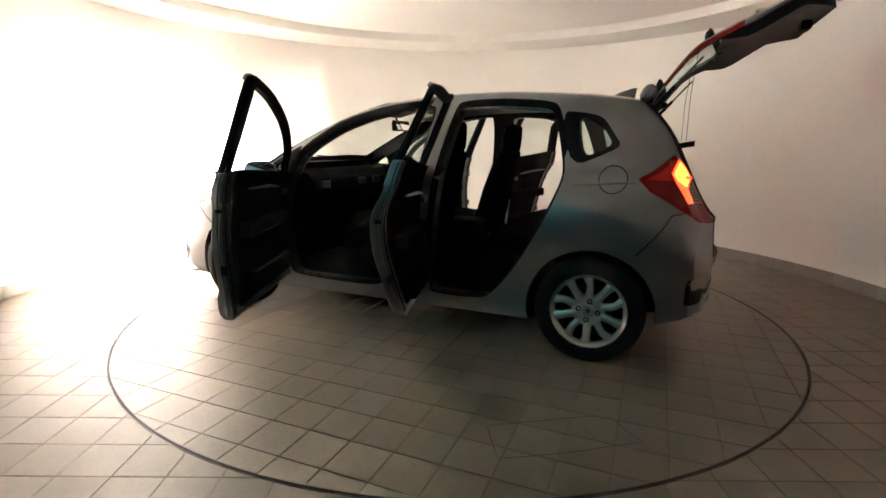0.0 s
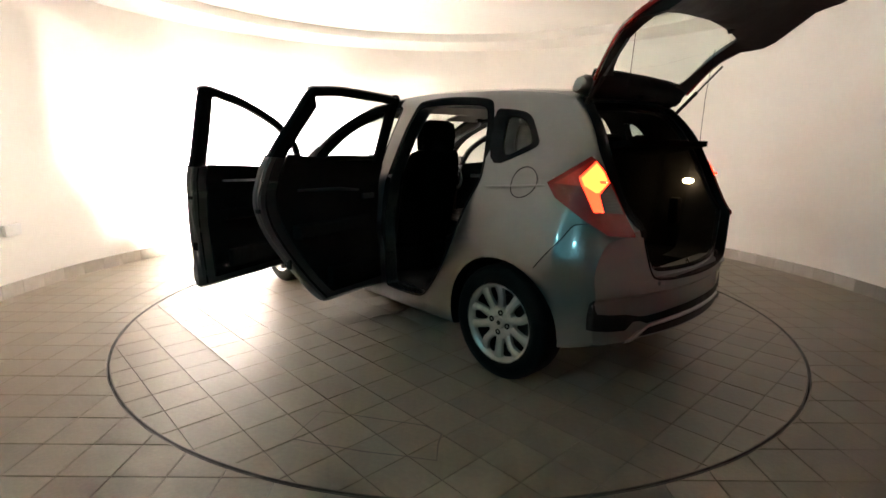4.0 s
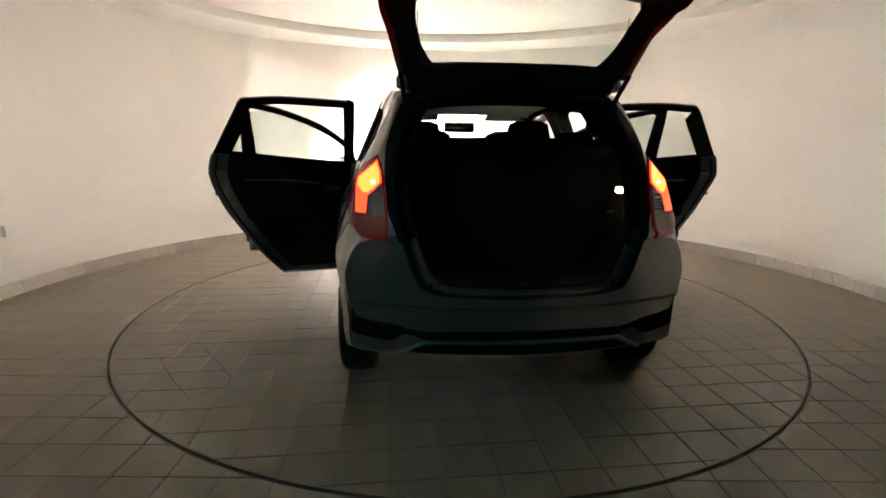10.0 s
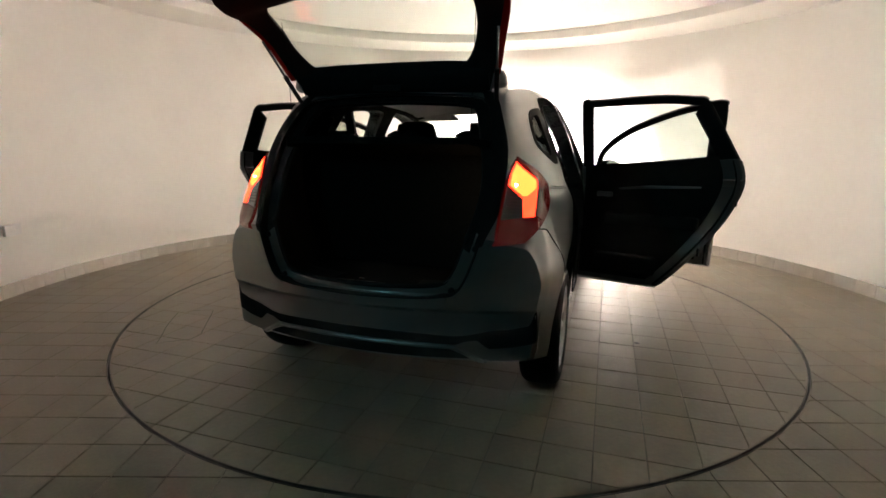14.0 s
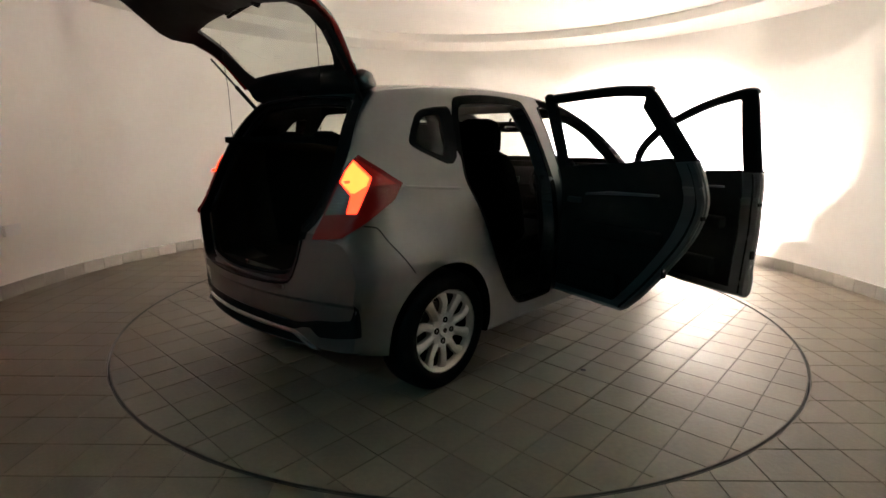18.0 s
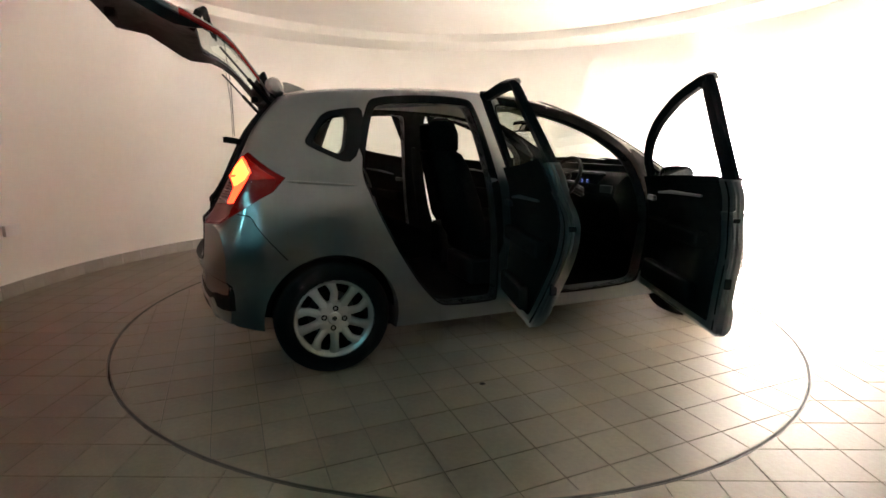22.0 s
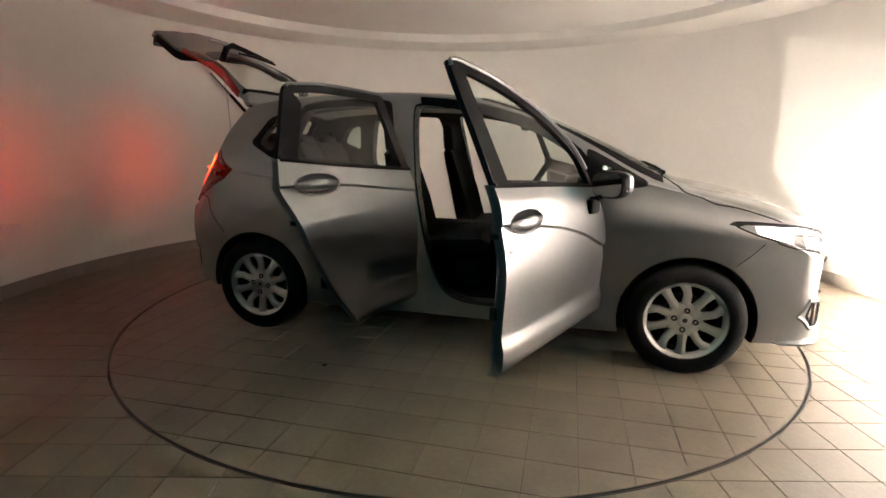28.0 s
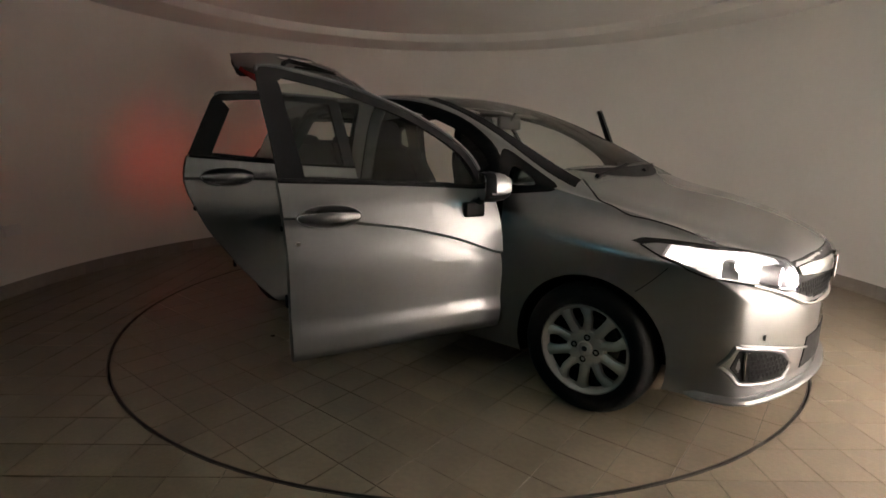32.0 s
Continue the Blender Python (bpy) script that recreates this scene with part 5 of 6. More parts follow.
part("bumper_trim", bm, M_PAINT, car, "silver strip along the rear bumper")
for s in (1, -1):
    for y, z in ((0.507, 0.768), (0.413, 0.590)):
        bm = bmesh.new()
        lathe(bm, [(-0.010, 0.0), (-0.010, 0.011), (0.004, 0.014), (0.004, 0.0)], 14, "x", (rear_x(y, z) + 0.040, y - 0.008, z + 0.004))
        part("bump_stop", sided(bm, s), M_BLACK, car, "round black rubber stop")
bm = bmesh.new()
sheet(bm, [[(x, y, z) for y in [-0.40 + 0.8 * k / 8 for k in range(9)]] for x, z in ((-1.71, 0.572), (-1.62, 0.585), (-1.58, 0.578))], (0, 0, -0.02))
part("sill_plate", bm, M_PAINT, car, "silver loading sill")
bm = bmesh.new()
tube(bm, [(-1.665, -0.01, 0.585), (-1.665, -0.01, 0.615), (-1.665, 0.012, 0.615), (-1.665, 0.012, 0.585)], 0.004, 6)
part("striker", bm, M_CHROME, car, "steel tailgate striker")

# ---- tailgate, swung up about the rear edge of the roof
HINGE = Vector((-1.285, 0, 1.455))
GATE = dense([(0.445, 0.675), (0.545, 0.80), (0.60, 0.98), (0.59, 1.14), (0.525, 1.34), (0.475, 1.43), (0.26, 1.443), (0.0, 1.448), (-0.26, 1.443), (-0.475, 1.43), (-0.525, 1.34), (-0.59, 1.14), (-0.60, 0.98), (-0.545, 0.80), (-0.445, 0.675), (-0.40, 0.645), (-0.23, 0.637), (0.0, 0.635), (0.23, 0.637), (0.40, 0.645)], 3)
GWIN = [(0.40, 1.085), (0.455, 1.10), (0.478, 1.15), (0.465, 1.23), (0.445, 1.32), (0.395, 1.400), (0.20, 1.414), (0.0, 1.418), (-0.20, 1.414), (-0.395, 1.400), (-0.445, 1.32), (-0.465, 1.23), (-0.478, 1.15), (-0.455, 1.10), (-0.40, 1.085), (-0.27, 1.078), (0.0, 1.075), (0.27, 1.078)]

GHOLE = chaikin([(0.34, 1.095), (0.455, 1.10), (0.462, 1.20), (0.44, 1.30), (0.36, 1.388), (0.15, 1.398), (-0.15, 1.398), (-0.36, 1.388), (-0.44, 1.30), (-0.462, 1.20), (-0.455, 1.10), (-0.34, 1.095)], 2)


def bulge(y, z):
    """How far the tailgate's skin swells out behind the body's line."""
    flare = 0.085 * (y / 0.58) ** 2 * ease(1.44, 1.22, z)
    return flare + 0.075 * max(0.0, 1 - (y / 0.6) ** 2) * math.sin(math.pi * min(1.0, max(0.0, (1.47 - z) / 0.87)))


def ring_between(outer, inner, off, loops=5, swell=0.0):
    """A skin on the rear of the body between two outlines (y, z)."""
    bm = bmesh.new()
    def nearest(p):
        a = math.atan2(p[1] - 1.15, p[0])
        best = None
        for i, q in enumerate(inner):
            r = inner[(i + 1) % len(inner)]
            for k in range(10):
                m = (q[0] + (r[0] - q[0]) * k / 10, q[1] + (r[1] - q[1]) * k / 10)
                e = math.atan2(m[1] - 1.15, m[0]) - a
                e = abs((e + math.pi) % (2 * math.pi) - math.pi)
                if best is None or e < best[0]:
                    best = (e, m)
        return best[1]
    ins = [nearest(p) for p in outer]
    rows = []
    for k in range(loops + 1):
        t = k / loops
        row = []
        for p, q in zip(outer, ins):
            y, z = p[0] + (q[0] - p[0]) * t, p[1] + (q[1] - p[1]) * t
            row.append(bm.verts.new((rear_x(y, z) + off - swell * bulge(y, z), y, z)))
        rows.append(row)
    n = len(outer)
    for a, b in zip(rows, rows[1:]):
        for i in range(n):
            bm.faces.new((a[i], a[(i + 1) % n], b[(i + 1) % n], b[i]))
    return bm


def tailgate():
    def fin(bm):
        bmesh.ops.translate(bm, vec=-HINGE, verts=bm.verts)
        return bm
    bm = ring_between(GATE, GWIN, -0.004, 7, 1.0)
    r = bmesh.ops.extrude_face_region(bm, geom=bm.faces[:])
    bmesh.ops.translate(bm, vec=(0.014, 0, -0.003), verts=[v for v in r["geom"] if isinstance(v, bmesh.types.BMVert)])
    g = part("tailgate", fin(bm), M_PAINT, car, "silver tailgate raised wide open")
    g.matrix_basis = pose(*HINGE, 0, 90.3, 0)
    small = [(y * 0.985, 1.02 + (z - 1.02) * 0.985) for y, z in GATE]
    bm = ring_between(small, GHOLE, 0.012, 6, 0.9)
    r = bmesh.ops.extrude_face_region(bm, geom=bm.faces[:])
    for v in r["geom"]:
        if isinstance(v, bmesh.types.BMVert):
            # deep below the window, a thin frame beside it
            k = ease(1.14, 1.04, v.co.z)
            v.co += Vector((0.006 + 0.042 * k, 0, -0.010 * k))
    part("inner_trim", fin(bm), M_GATETRIM, g, "black inner lining of the tailgate")
    bm = rear_pane(dense(GWIN, 3), -0.006, 0.0)
    for v in bm.verts:
        v.co.x -= bulge(v.co.y, v.co.z)
    w = part("rear_window", fin(bm), M_PRIVACY, g, "clear rear window")
    w.visible_shadow = False
    for s in (1, -1):
        bm = bmesh.new()
        rows = []
        for q in range(13):
            z = 1.045 + 0.335 * q / 12
            yo = curve([(0.98, 0.604), (1.14, 0.596), (1.34, 0.532), (1.435, 0.485)], z) + 0.006
            wd = 0.085 * min(1.0, 0.35 + q / 3) * (1.0 if q < 9 else 1 - 0.15 * (q - 8))
            xo, xi = rear_x(yo - 0.02, z) - bulge(yo - 0.02, z), rear_x(yo - wd, z) - bulge(yo - wd, z)
            rows.append([(xi - 0.009, yo - wd, z), ((xo + xi) / 2 - 0.012, yo - wd / 2, z), (xo - 0.006, yo - 0.006, z), (xo + 0.012, yo + 0.004, z), (xo + 0.022, yo + 0.002, z), (xo + 0.022, yo - 0.02, z), (xi + 0.012, yo - wd, z)])
        loft(bm, rows)
        part("reflector_strip", fin(sided(bm, s)), M_STRIP, g, "red strip beside the rear window")
        bm = bmesh.new()
        box(bm, (-1.31, s * 0.42, 1.43), (0.06, 0.03, 0.03), 0.008)
        part("hinge", fin(bm), M_JAMB, g)
    # the spoiler's profile as it stands when the gate is up, turned back into the gate's own space
    prof = chaikin([(-1.232, 1.450), (-1.262, 1.515), (-1.30, 1.525), (-1.335, 1.495), (-1.325, 1.45), (-1.275, 1.43)], 1)
    bm = bmesh.new()
    loft(bm, [[(HINGE.x - f * (z - HINGE.z), y, HINGE.z + f * (x - HINGE.x)) for x, z in prof] for y, f in ((-0.535, 0.45), (-0.52, 0.80), (-0.48, 1.0), (-0.25, 1.06), (0.0, 1.08), (0.25, 1.06), (0.48, 1.0), (0.52, 0.80), (0.535, 0.45))])
    part("spoiler", fin(bm), M_PAINT, g, "silver roof spoiler")
    prof = chaikin([(-1.272, 1.412), (-1.338, 1.432), (-1.366, 1.50), (-1.345, 1.545), (-1.325, 1.545), (-1.305, 1.45)], 1)
    bm = bmesh.new()
    loft(bm, [[(HINGE.x - f * (z - HINGE.z), y, HINGE.z + f * (x - HINGE.x)) for x, z in prof] for y, f in ((-0.47, 1.0), (-0.25, 1.09), (0.0, 1.11), (0.25, 1.09), (0.47, 1.0))])
    part("hinge_cover", fin(bm), M_BLACK, g, "black cover over the tailgate hinges")
    bm = bmesh.new()
    tube(bm, [(-1.59, -0.24, 1.07), (-1.68, -0.24, 1.115), (-1.703, -0.20, 1.138), (-1.678, 0.02, 1.155), (-1.648, 0.25, 1.172)], [0.02, 0.022, 0.020, 0.016, 0.010], 8)
    tube(bm, [(-1.655, -0.16, 1.16), (-1.655, 0.02, 1.175), (-1.635, 0.26, 1.185)], [0.008, 0.012, 0.008], 6)
    part("rear_wiper", fin(bm), M_BLACK, g, "black rear wiper")
    bm = bmesh.new()
    box(bm, (rear_x(0, 0.93) - 0.008 - bulge(0, 0.93), 0, 0.93), (0.02, 0.34, 0.05), 0.006)
    part("number_lamp_bar", fin(bm), M_CHROME, g, "chrome bar over the number plate")
    bm = bmesh.new()
    box(bm, (rear_x(0, 1.40) + 0.085, 0, 1.375), (0.03, 0.14, 0.035), 0.006)
    part("brake_lamp_housing", fin(bm), M_BLACK, g)
    bm = bmesh.new()
    box(bm, (-1.68, 0, 0.685), (0.05, 0.10, 0.05), 0.01)
    part("latch", fin(bm), M_BLACK, g)
    for s in (1, -1):
        bm = bmesh.new()
        a, b = Vector((-1.285, s * 0.490, 1.352)), Vector((-1.532, s * 0.545, 1.640))
        m = a + (b - a) * 0.52
        tube(bm, [a, m], 0.0105, 8)
        st = part("strut", bm, M_BLACK, car, "black gas strut")
        bm = bmesh.new()
        tube(bm, [m, b], 0.0055, 8)
        part("rod", bm, M_ALLOYD, st)
        bm = bmesh.new()
        a, b = Vector((-1.495, s * 0.43, 1.222)), Vector((-1.515, s * 0.45, 1.72))
        tube(bm, [a, a + (b - a) * 0.5 + Vector((0.01, 0, 0)), b], 0.0016, 5)
        part("shelf_cord", bm, M_BLACK, car, "thin parcel shelf cord")


tailgate()
bm = ring_between(dense(HATCH[::2], 1), [(y * 0.90, 1.0 + (z - 1.0) * 0.93) for y, z in HATCH[::2]], 0.045, 2)
r = bmesh.ops.extrude_face_region(bm, geom=bm.faces[:])
bmesh.ops.translate(bm, vec=(0.02, 0, 0), verts=[v for v in r["geom"] if isinstance(v, bmesh.types.BMVert)])
upper = bm.copy()
bmesh.ops.delete(bm, geom=[f for f in bm.faces if f.calc_center_median().z > 0.80], context="FACES")
bmesh.ops.delete(upper, geom=[f for f in upper.faces if f.calc_center_median().z <= 0.80], context="FACES")
part("hatch_gutter", bm, M_PAINT, car, "painted gutter along the loading edge")
part("hatch_lining", upper, M_BLACK, car, "black lining round the hatch opening")
for s in (1, -1):
    bm = bmesh.new()
    grid = []
    for k in range(21):
        z = 0.79 + 0.63 * k / 20
        y0 = curve([(0.79, 0.505), (0.98, 0.545), (1.12, 0.535), (1.36, 0.462), (1.42, 0.43)], z)
        y1 = curve([(0.79, 0.535), (0.98, 0.594), (1.14, 0.590), (1.34, 0.530), (1.42, 0.488)], z)
        grid.append([(rear_x(y, z) - 0.003, s * y, z) for y in [y0 + (y1 - y0) * q / 4 for q in range(5)]])
    sheet(bm, grid, (0.01, 0, 0))
    part("hatch_surround", bm, M_BLACK, car, "black channel beside the hatch")
bm = bmesh.new()
pts = [(rear_x(y, z) + 0.045, y * 0.895, 1.0 + (z - 1.0) * 0.925) for y, z in HATCH]
tube(bm, pts + pts[:1], 0.011, 8)
part("hatch_seal", bm, M_BLACK, car, "black rubber hatch seal")
bm = bmesh.new()
pts = [(rear_x(y, z) + 0.001, y, z) for y, z in grown(HATCH, 0.004)]
tube(bm, pts + pts[:1], 0.005, 6)
part("hatch_edge", bm, M_BLACK, car, "dark gap round the hatch")
bm = bmesh.new()
loft(bm, [[(-1.03, 0.02, 1.49), (-1.19, 0.022, 1.475), (-1.19, -0.022, 1.475), (-1.03, -0.02, 1.49)], [(-1.10, 0.012, 1.525), (-1.195, 0.012, 1.535), (-1.195, -0.012, 1.535), (-1.10, -0.012, 1.525)], [(-1.165, 0.004, 1.548), (-1.20, 0.004, 1.55), (-1.20, -0.004, 1.55), (-1.165, -0.004, 1.548)]])
part("antenna", bm, M_PAINT, car, "silver fin antenna on the roof")

# ---- cabin
def rounded(rings_pts, n=20, p=0.55):
    """Rings (centre, half width along y, half depth along x or z, axis) as squared ovals."""
    out = []
    for c, hy, hd, up in rings_pts:
        ring = []
        for k in range(n):
            t = 2 * math.pi * k / n
            a = math.copysign(abs(math.cos(t)) ** p, math.cos(t)) * hy
            b = math.copysign(abs(math.sin(t)) ** p, math.sin(t)) * hd
            ring.append(Vector(c) + Vector((b, a, 0)) if up else Vector(c) + Vector((0, a, b)))
        out.append(ring)
    return out


def seat(x, y):
    st = part("front_seat", loft(bmesh.new(), rounded([((x - 0.24, y, 0.55), 0.22, 0.05, False), ((x - 0.15, y, 0.56), 0.245, 0.085, False), ((x + 0.1, y, 0.575), 0.25, 0.085, False), ((x + 0.24, y, 0.59), 0.245, 0.075, False), ((x + 0.29, y, 0.58), 0.22, 0.04, False)])), M_SEAT, car, "black fabric front seat")
    part("backrest", loft(bmesh.new(), rounded([((x - 0.20, y, 0.56), 0.20, 0.06, True), ((x - 0.22, y, 0.64), 0.245, 0.085, True), ((x - 0.27, y, 0.85), 0.25, 0.075, True), ((x - 0.33, y, 1.05), 0.225, 0.065, True), ((x - 0.36, y, 1.13), 0.19, 0.055, True), ((x - 0.37, y, 1.16), 0.12, 0.03, True)])), M_SEAT, st)
    part("headrest", loft(bmesh.new(), rounded([((x - 0.362, y, 1.125), 0.11, 0.03, True), ((x - 0.365, y, 1.16), 0.145, 0.055, True), ((x - 0.37, y, 1.25), 0.150, 0.058, True), ((x - 0.385, y, 1.325), 0.13, 0.046, True), ((x - 0.388, y, 1.345), 0.08, 0.02, True)])), M_SEAT, st, "black headrest")
    bm = bmesh.new()
    box(bm, (x, y, 0.40), (0.50, 0.42, 0.16), 0.02)
    part("seat_base", bm, M_BLACK, st)


seat(0.28, 0.36)
seat(0.08, -0.36)
rs = part("rear_seat", loft(bmesh.new(), rounded([((-1.12, 0, 0.58), 0.56, 0.05, False), ((-1.0, 0, 0.58), 0.60, 0.09, False), ((-0.54, 0, 0.60), 0.61, 0.09, False), ((-0.42, 0, 0.59), 0.57, 0.06, False)], 28, 0.35)), M_SEAT, car, "black fabric rear bench with raised back")
for y, w in ((-0.36, 0.225), (0.0, 0.14), (0.36, 0.225)):
    part("backrest", loft(bmesh.new(), rounded([((-1.02, y, 0.60), w, 0.06, True), ((-1.06, y, 0.80), w, 0.07, True), ((-1.13, y, 1.10), w, 0.06, True), ((-1.16, y, 1.195), w * 0.94, 0.04, True)])), M_SEAT, rs)
    part("headrest", loft(bmesh.new(), rounded([((-1.155, y, 1.17), 0.08, 0.03, True), ((-1.155, y, 1.19), 0.095, 0.045, True), ((-1.17, y, 1.235), 0.09, 0.045, True), ((-1.18, y, 1.255), 0.05, 0.02, True)])), M_SEAT, rs)
bm = bmesh.new()
loft(bm, rounded([((-1.19, 0, 0.58), 0.57, 0.03, True), ((-1.215, 0, 1.10), 0.60, 0.025, True), ((-1.215, 0, 1.205), 0.585, 0.02, True)], 20, 0.3))
part("seat_back_panel", bm, M_CARPET, car, "black carpeted back of the rear seat")
bm = bmesh.new()
box(bm, (-1.42, 0, 0.555), (0.50, 1.0, 0.03), 0.006)
part("boot_floor", bm, M_CARPET, car, "black carpeted boot floor")
for s in (1, -1):
    bm = bmesh.new()
    grid = []
    for z in (0.56, 0.68, 0.80, 0.92, 1.04, 1.16, 1.28):
        y = curve([(0.56, 0.47), (0.80, 0.53), (1.04, 0.555), (1.16, 0.53), (1.28, 0.49)], z)
        end = rear_x(y, z) + 0.05
        grid.append([(end + (-1.18 - end) * k / 4, s * (y + 0.03 * math.sin(math.pi * k / 4)), z) for k in range(5)])
    sheet(bm, grid, (0, s * 0.02, 0))
    part("boot_side_trim", bm, M_TRIM, car, "black moulded boot side")
bm = bmesh.new()
lathe(bm, [(-0.498, 0.0), (-0.500, 0.016), (-0.506, 0.021), (-0.515, 0.021), (-0.515, 0.0)], 20, "y", (-1.42, 0, 0.985))
bmesh.ops.scale(bm, vec=(1.5, 1, 0.75), space=Matrix.Translation((1.42, 0.5, -0.985)), verts=bm.verts)
part("boot_lamp", bm, M_BOOTLAMP, car, "small lit boot lamp")
bm = bmesh.new()
box(bm, (-1.36, -0.50, 0.80), (0.06, 0.05, 0.16), 0.015)
part("boot_side_pocket", bm, M_TRIM, car)

# parcel shelf, held up at its rear edge by the cords
bm = bmesh.new()
grid = []
for k in range(9):
    x = -1.23 - 0.325 * k / 8
    hw = 0.50 if k < 7 else 0.50 - 0.03 * (k - 6)
    grid.append([(x + 0.02 * (q / 6 - 1) ** 2 * (k / 8), hw * (q / 6 - 1), 1.165 + 0.055 * k / 8) for q in range(13)])
sheet(bm, grid, (0, 0, -0.030))
part("parcel_shelf", bm, M_CARPET, car, "black parcel shelf tilted up by its cords")

# dashboard, wheel, console
bm = bmesh.new()
prof = [(1.13, 0.55), (1.14, 0.98), (1.0, 1.005), (0.86, 0.985), (0.80, 0.93), (0.78, 0.86), (0.84, 0.78), (0.86, 0.66), (0.92, 0.55)]
prism(bm, prof, -0.70, 0.70)
dash = part("dashboard", bm, M_TRIM, car, "black moulded dashboard", 50)
for y in (-0.62, -0.10, 0.12, 0.60):
    bm = bmesh.new()
    box(bm, (0.785, y, 0.905), (0.02, 0.11, 0.05), 0.006)
    part("air_vent", bm, M_ALLOYD, dash, "grey-rimmed air vent")
bm = bmesh.new()
box(bm, (0.79, 0.01, 0.82), (0.02, 0.20, 0.11), 0.006)
part("screen", bm, M_SATIN, dash, "dark glossy centre screen")
bm = bmesh.new()
box(bm, (0.84, -0.36, 0.965), (0.10, 0.30, 0.09), 0.03)
part("instrument_hood", bm, M_BLACK, dash)
for y in (-0.42, -0.36):
    bm = bmesh.new()
    ring = [(0.786, y + 0.010 * math.cos(t), 0.945 + 0.010 * math.sin(t)) for t in [2 * math.pi * k / 20 for k in range(21)]]
    tube(bm, ring, 0.0012, 5)
    part("dial", bm, M_DIAL, dash, "faintly lit blue dial")
bm = bmesh.new()
box(bm, (0.40, 0.0, 0.50), (1.2, 0.20, 0.30), 0.04)
part("centre_console", bm, M_TRIM, car, "black centre console")
bm = bmesh.new()
tube(bm, [(0.62, 0.0, 0.64), (0.60, 0.0, 0.74)], 0.008, 8)
bmesh.ops.create_uvsphere(bm, u_segments=14, v_segments=8, radius=0.026, matrix=Matrix.Translation((0.595, 0, 0.76)))
part("gear_lever", bm, M_BLACK, car)
tilt = Matrix.Translation((0.605, -0.36, 0.950)) @ Matrix.Rotation(radians(31), 4, "Y")
bm = bmesh.new()
ring = [tilt @ Vector((0, 0.178 * math.cos(t), 0.178 * math.sin(t))) for t in [2 * math.pi * k / 40 for k in range(40)]]
tube(bm, ring + ring[:1], 0.015, 8)
sw = part("steering_wheel", bm, M_BLACK, car, "black three-spoke steering wheel")
bm = bmesh.new()
box(bm, (0, 0, 0), (0.04, 0.15, 0.12), 0.03)
bmesh.ops.transform(bm, matrix=tilt, verts=bm.verts)
part("hub_pad", bm, M_BLACK, sw)
for a in (180, 0, 255, 285):
    bm = bmesh.new()
    c, s_ = math.cos(radians(a)), math.sin(radians(a))
    tube(bm, [tilt @ Vector((0, 0.05 * c, 0.05 * s_)), tilt @ Vector((0.0, 0.18 * c, 0.18 * s_))], [0.018, 0.014], 8, 0.5)
    part("spoke", bm, M_ALLOYD if a in (0, 180) else M_BLACK, sw)
bm = bmesh.new()
tube(bm, [tilt @ Vector((0.02, 0, 0)), (0.80, -0.36, 0.86)], 0.035, 10)
part("column", bm, M_BLACK, sw)
bm = bmesh.new()
box(bm, (0.50, 0.0, 1.325), (0.03, 0.25, 0.08), 0.02)
rm = part("rear_view_mirror", bm, M_BLACK, car, "black rear-view mirror")
bm = bmesh.new()
tube(bm, [(0.51, 0, 1.34), (0.545, 0, 1.39)], 0.008, 6)
part("mirror_stem", bm, M_BLACK, rm)
bm = bmesh.new()
box(bm, (0.4835, 0, 1.325), (0.003, 0.22, 0.06), 0.001)
part("mirror_glass", bm, M_MIRROR, rm)
bm = bmesh.new()
sheet(bm, [[(x, y, top_z(x, y) - 0.058) for y in [-0.50 + 1.0 * k / 10 for k in range(11)]] for x in [-1.22 + 1.5 * k / 12 for k in range(13)]], (0, 0, -0.006))
part("headliner", bm, M_LINER, car, "light grey roof lining")
for y in (-0.36, 0.36):
    bm = bmesh.new()
    box(bm, (0.33, y, 1.40), (0.16, 0.34, 0.016), 0.006, Matrix.Rotation(radians(14), 4, "Y"))
    part("sun_visor", bm, M_LINER, car, "light grey sun visor")
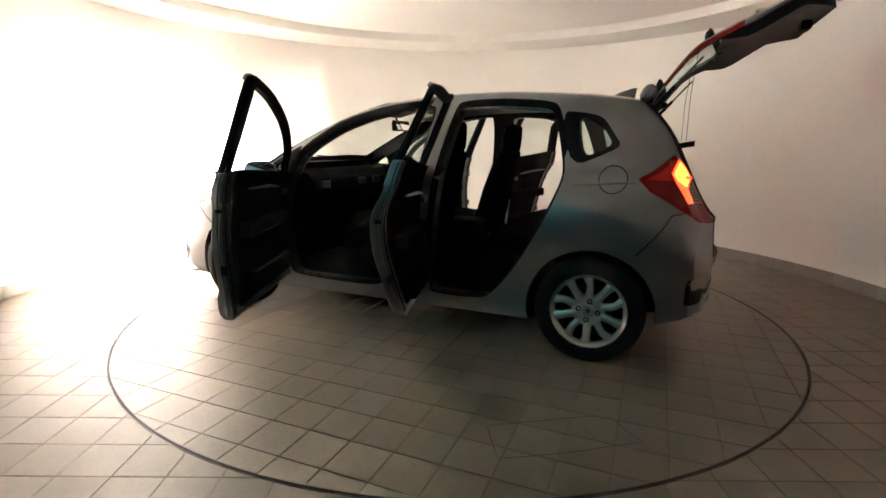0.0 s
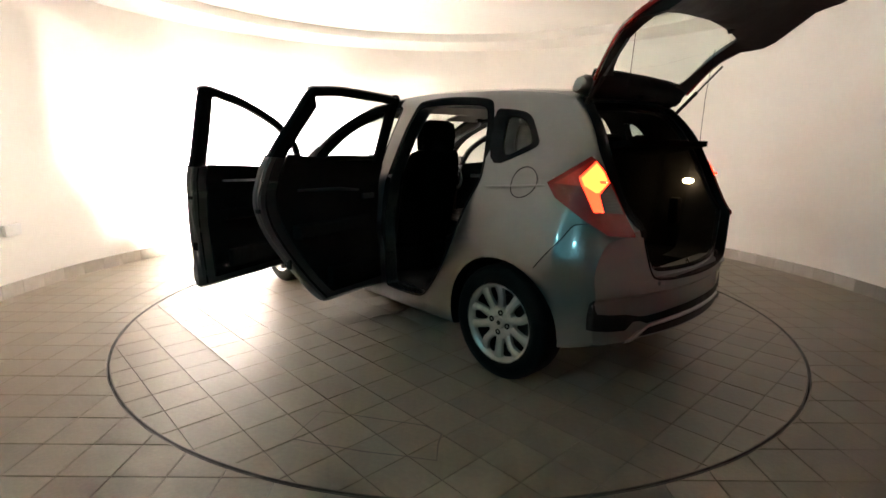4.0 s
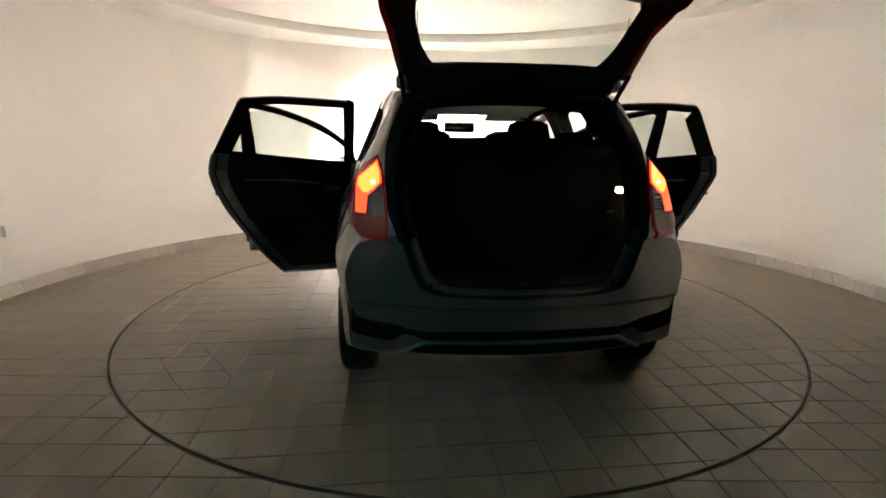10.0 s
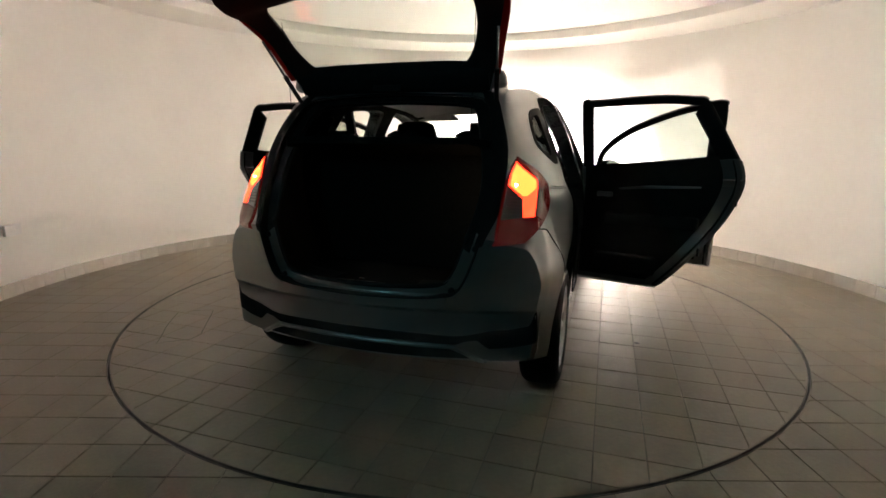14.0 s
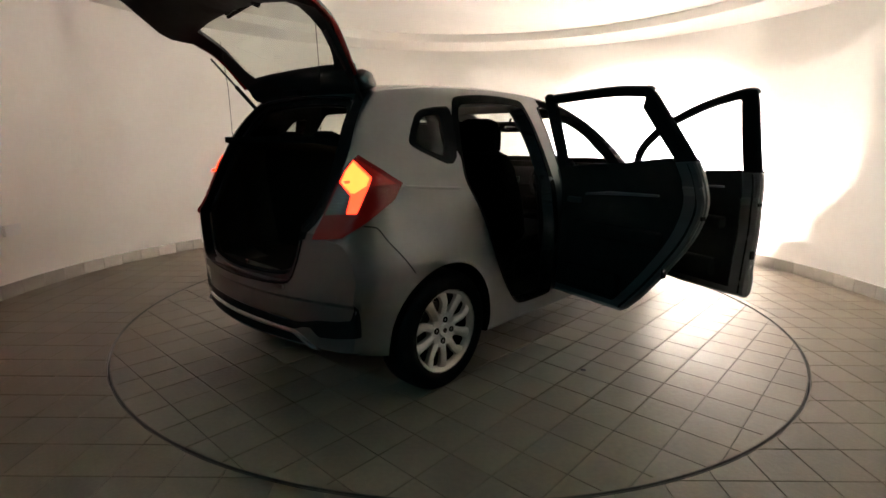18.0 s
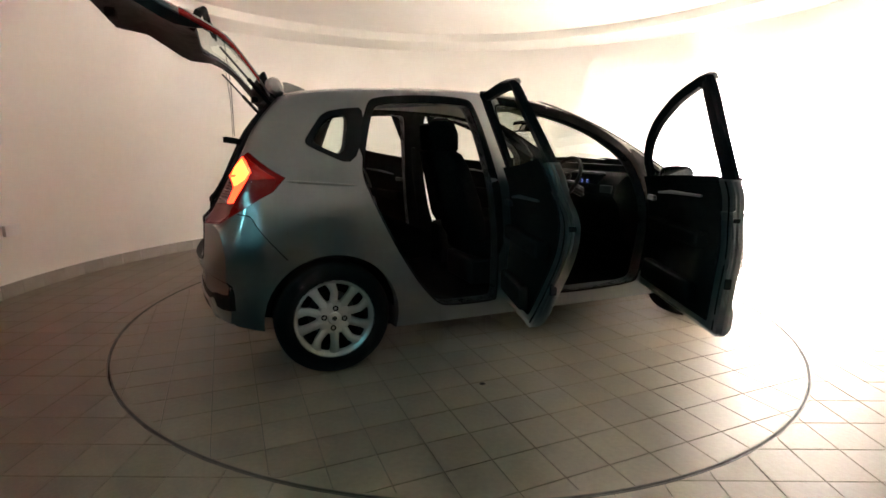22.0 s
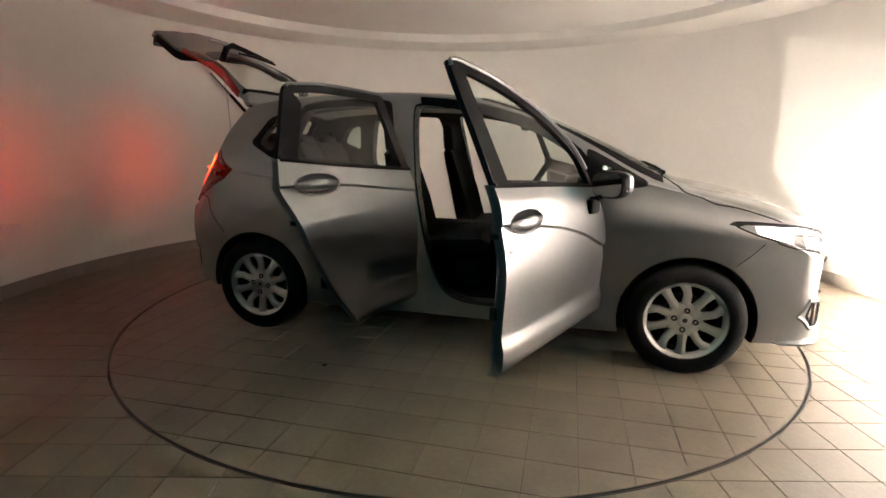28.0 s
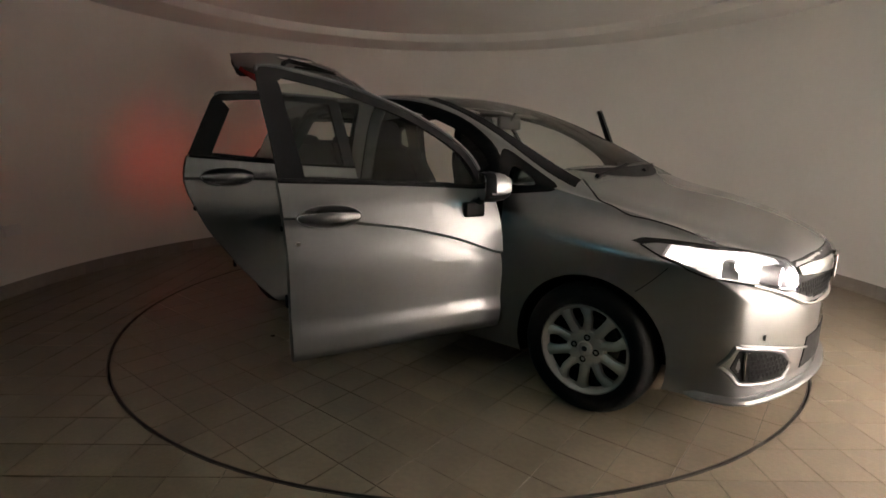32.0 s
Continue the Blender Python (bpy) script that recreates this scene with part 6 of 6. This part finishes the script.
for s in (1, -1):
    bm = bmesh.new()
    tube(bm, [(-0.13, s * 0.655, 1.16), (-0.115, s * 0.685, 0.95), (-0.06, s * 0.70, 0.55)], [0.018, 0.02, 0.018], 6, 0.4)
    part("seat_belt", bm, M_BLACK, car, "black seat belt on the pillar")
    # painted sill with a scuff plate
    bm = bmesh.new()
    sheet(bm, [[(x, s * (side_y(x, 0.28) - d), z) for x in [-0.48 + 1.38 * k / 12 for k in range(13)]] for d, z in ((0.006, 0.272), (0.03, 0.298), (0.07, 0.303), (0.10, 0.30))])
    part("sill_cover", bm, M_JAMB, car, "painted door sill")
bm = bmesh.new()
box(bm, (0.2, 0, 0.21), (2.2, 1.30, 0.10), 0.03)
part("underbody", bm, M_BLACK, car, "dark underbody")

# ---- worn scribe marks and a dark spot on the turntable
def scratch(pts):
    bm = bmesh.new()
    tube(bm, [(x, y, 0.0002) for x, y in pts], 0.0032, 5, 0.15)
    part("scratch", bm, M_GROUT, turntable, "thin dark scratch across the tiles")


for pts in SCRATCHES:
    scratch(pts)
bm = bmesh.new()
lathe(bm, [(0.0004, 0.0), (0.0006, 0.012), (0.0, 0.016)], 14, "z", (-0.42, -1.309, 0))
part("spot", bm, M_BLACK, turntable, "small dark spot on a tile")

# ---- tiles, last
tiles(turntable, M_TTILE, lambda x, y: math.hypot(x, y) < R_TABLE - 0.008, lambda x, y: (x, y) if math.hypot(x, y) < R_TABLE - 0.008 else (x * (R_TABLE - 0.008) / math.hypot(x, y), y * (R_TABLE - 0.008) / math.hypot(x, y)), 0.6, 0.007, 0.0175, R_TABLE, (-0.3, 0.4))


def floor_keep(x, y):
    r = math.hypot(x, y)
    return r > R_TABLE + 0.011 and (math.hypot(x - CX, y - CY) < R_WALL + 0.1 or (y < -2.5 and abs(x) < 1.9 and y > -4.6))


def floor_clip(x, y):
    r, q = math.hypot(x, y), R_TABLE + 0.011
    return (x, y) if r >= q else (x * q / max(r, 1e-6), y * q / max(r, 1e-6))


tiles(floor, M_TILE, floor_keep, floor_clip, 1.55, 0.007, -0.02, 5.4, (0.0, -2.9))


# ---- the turning car and table
def motions():
    walk(turntable, [(t, pose(0, 0, 0, 0, 0, a)) for t, a in TURN_ROWS])
    walk(car, [(t, pose(0, 0, 0, 0, 0, a) @ pose(0, YC, 0)) for t, a in TURN_ROWS])


motions()
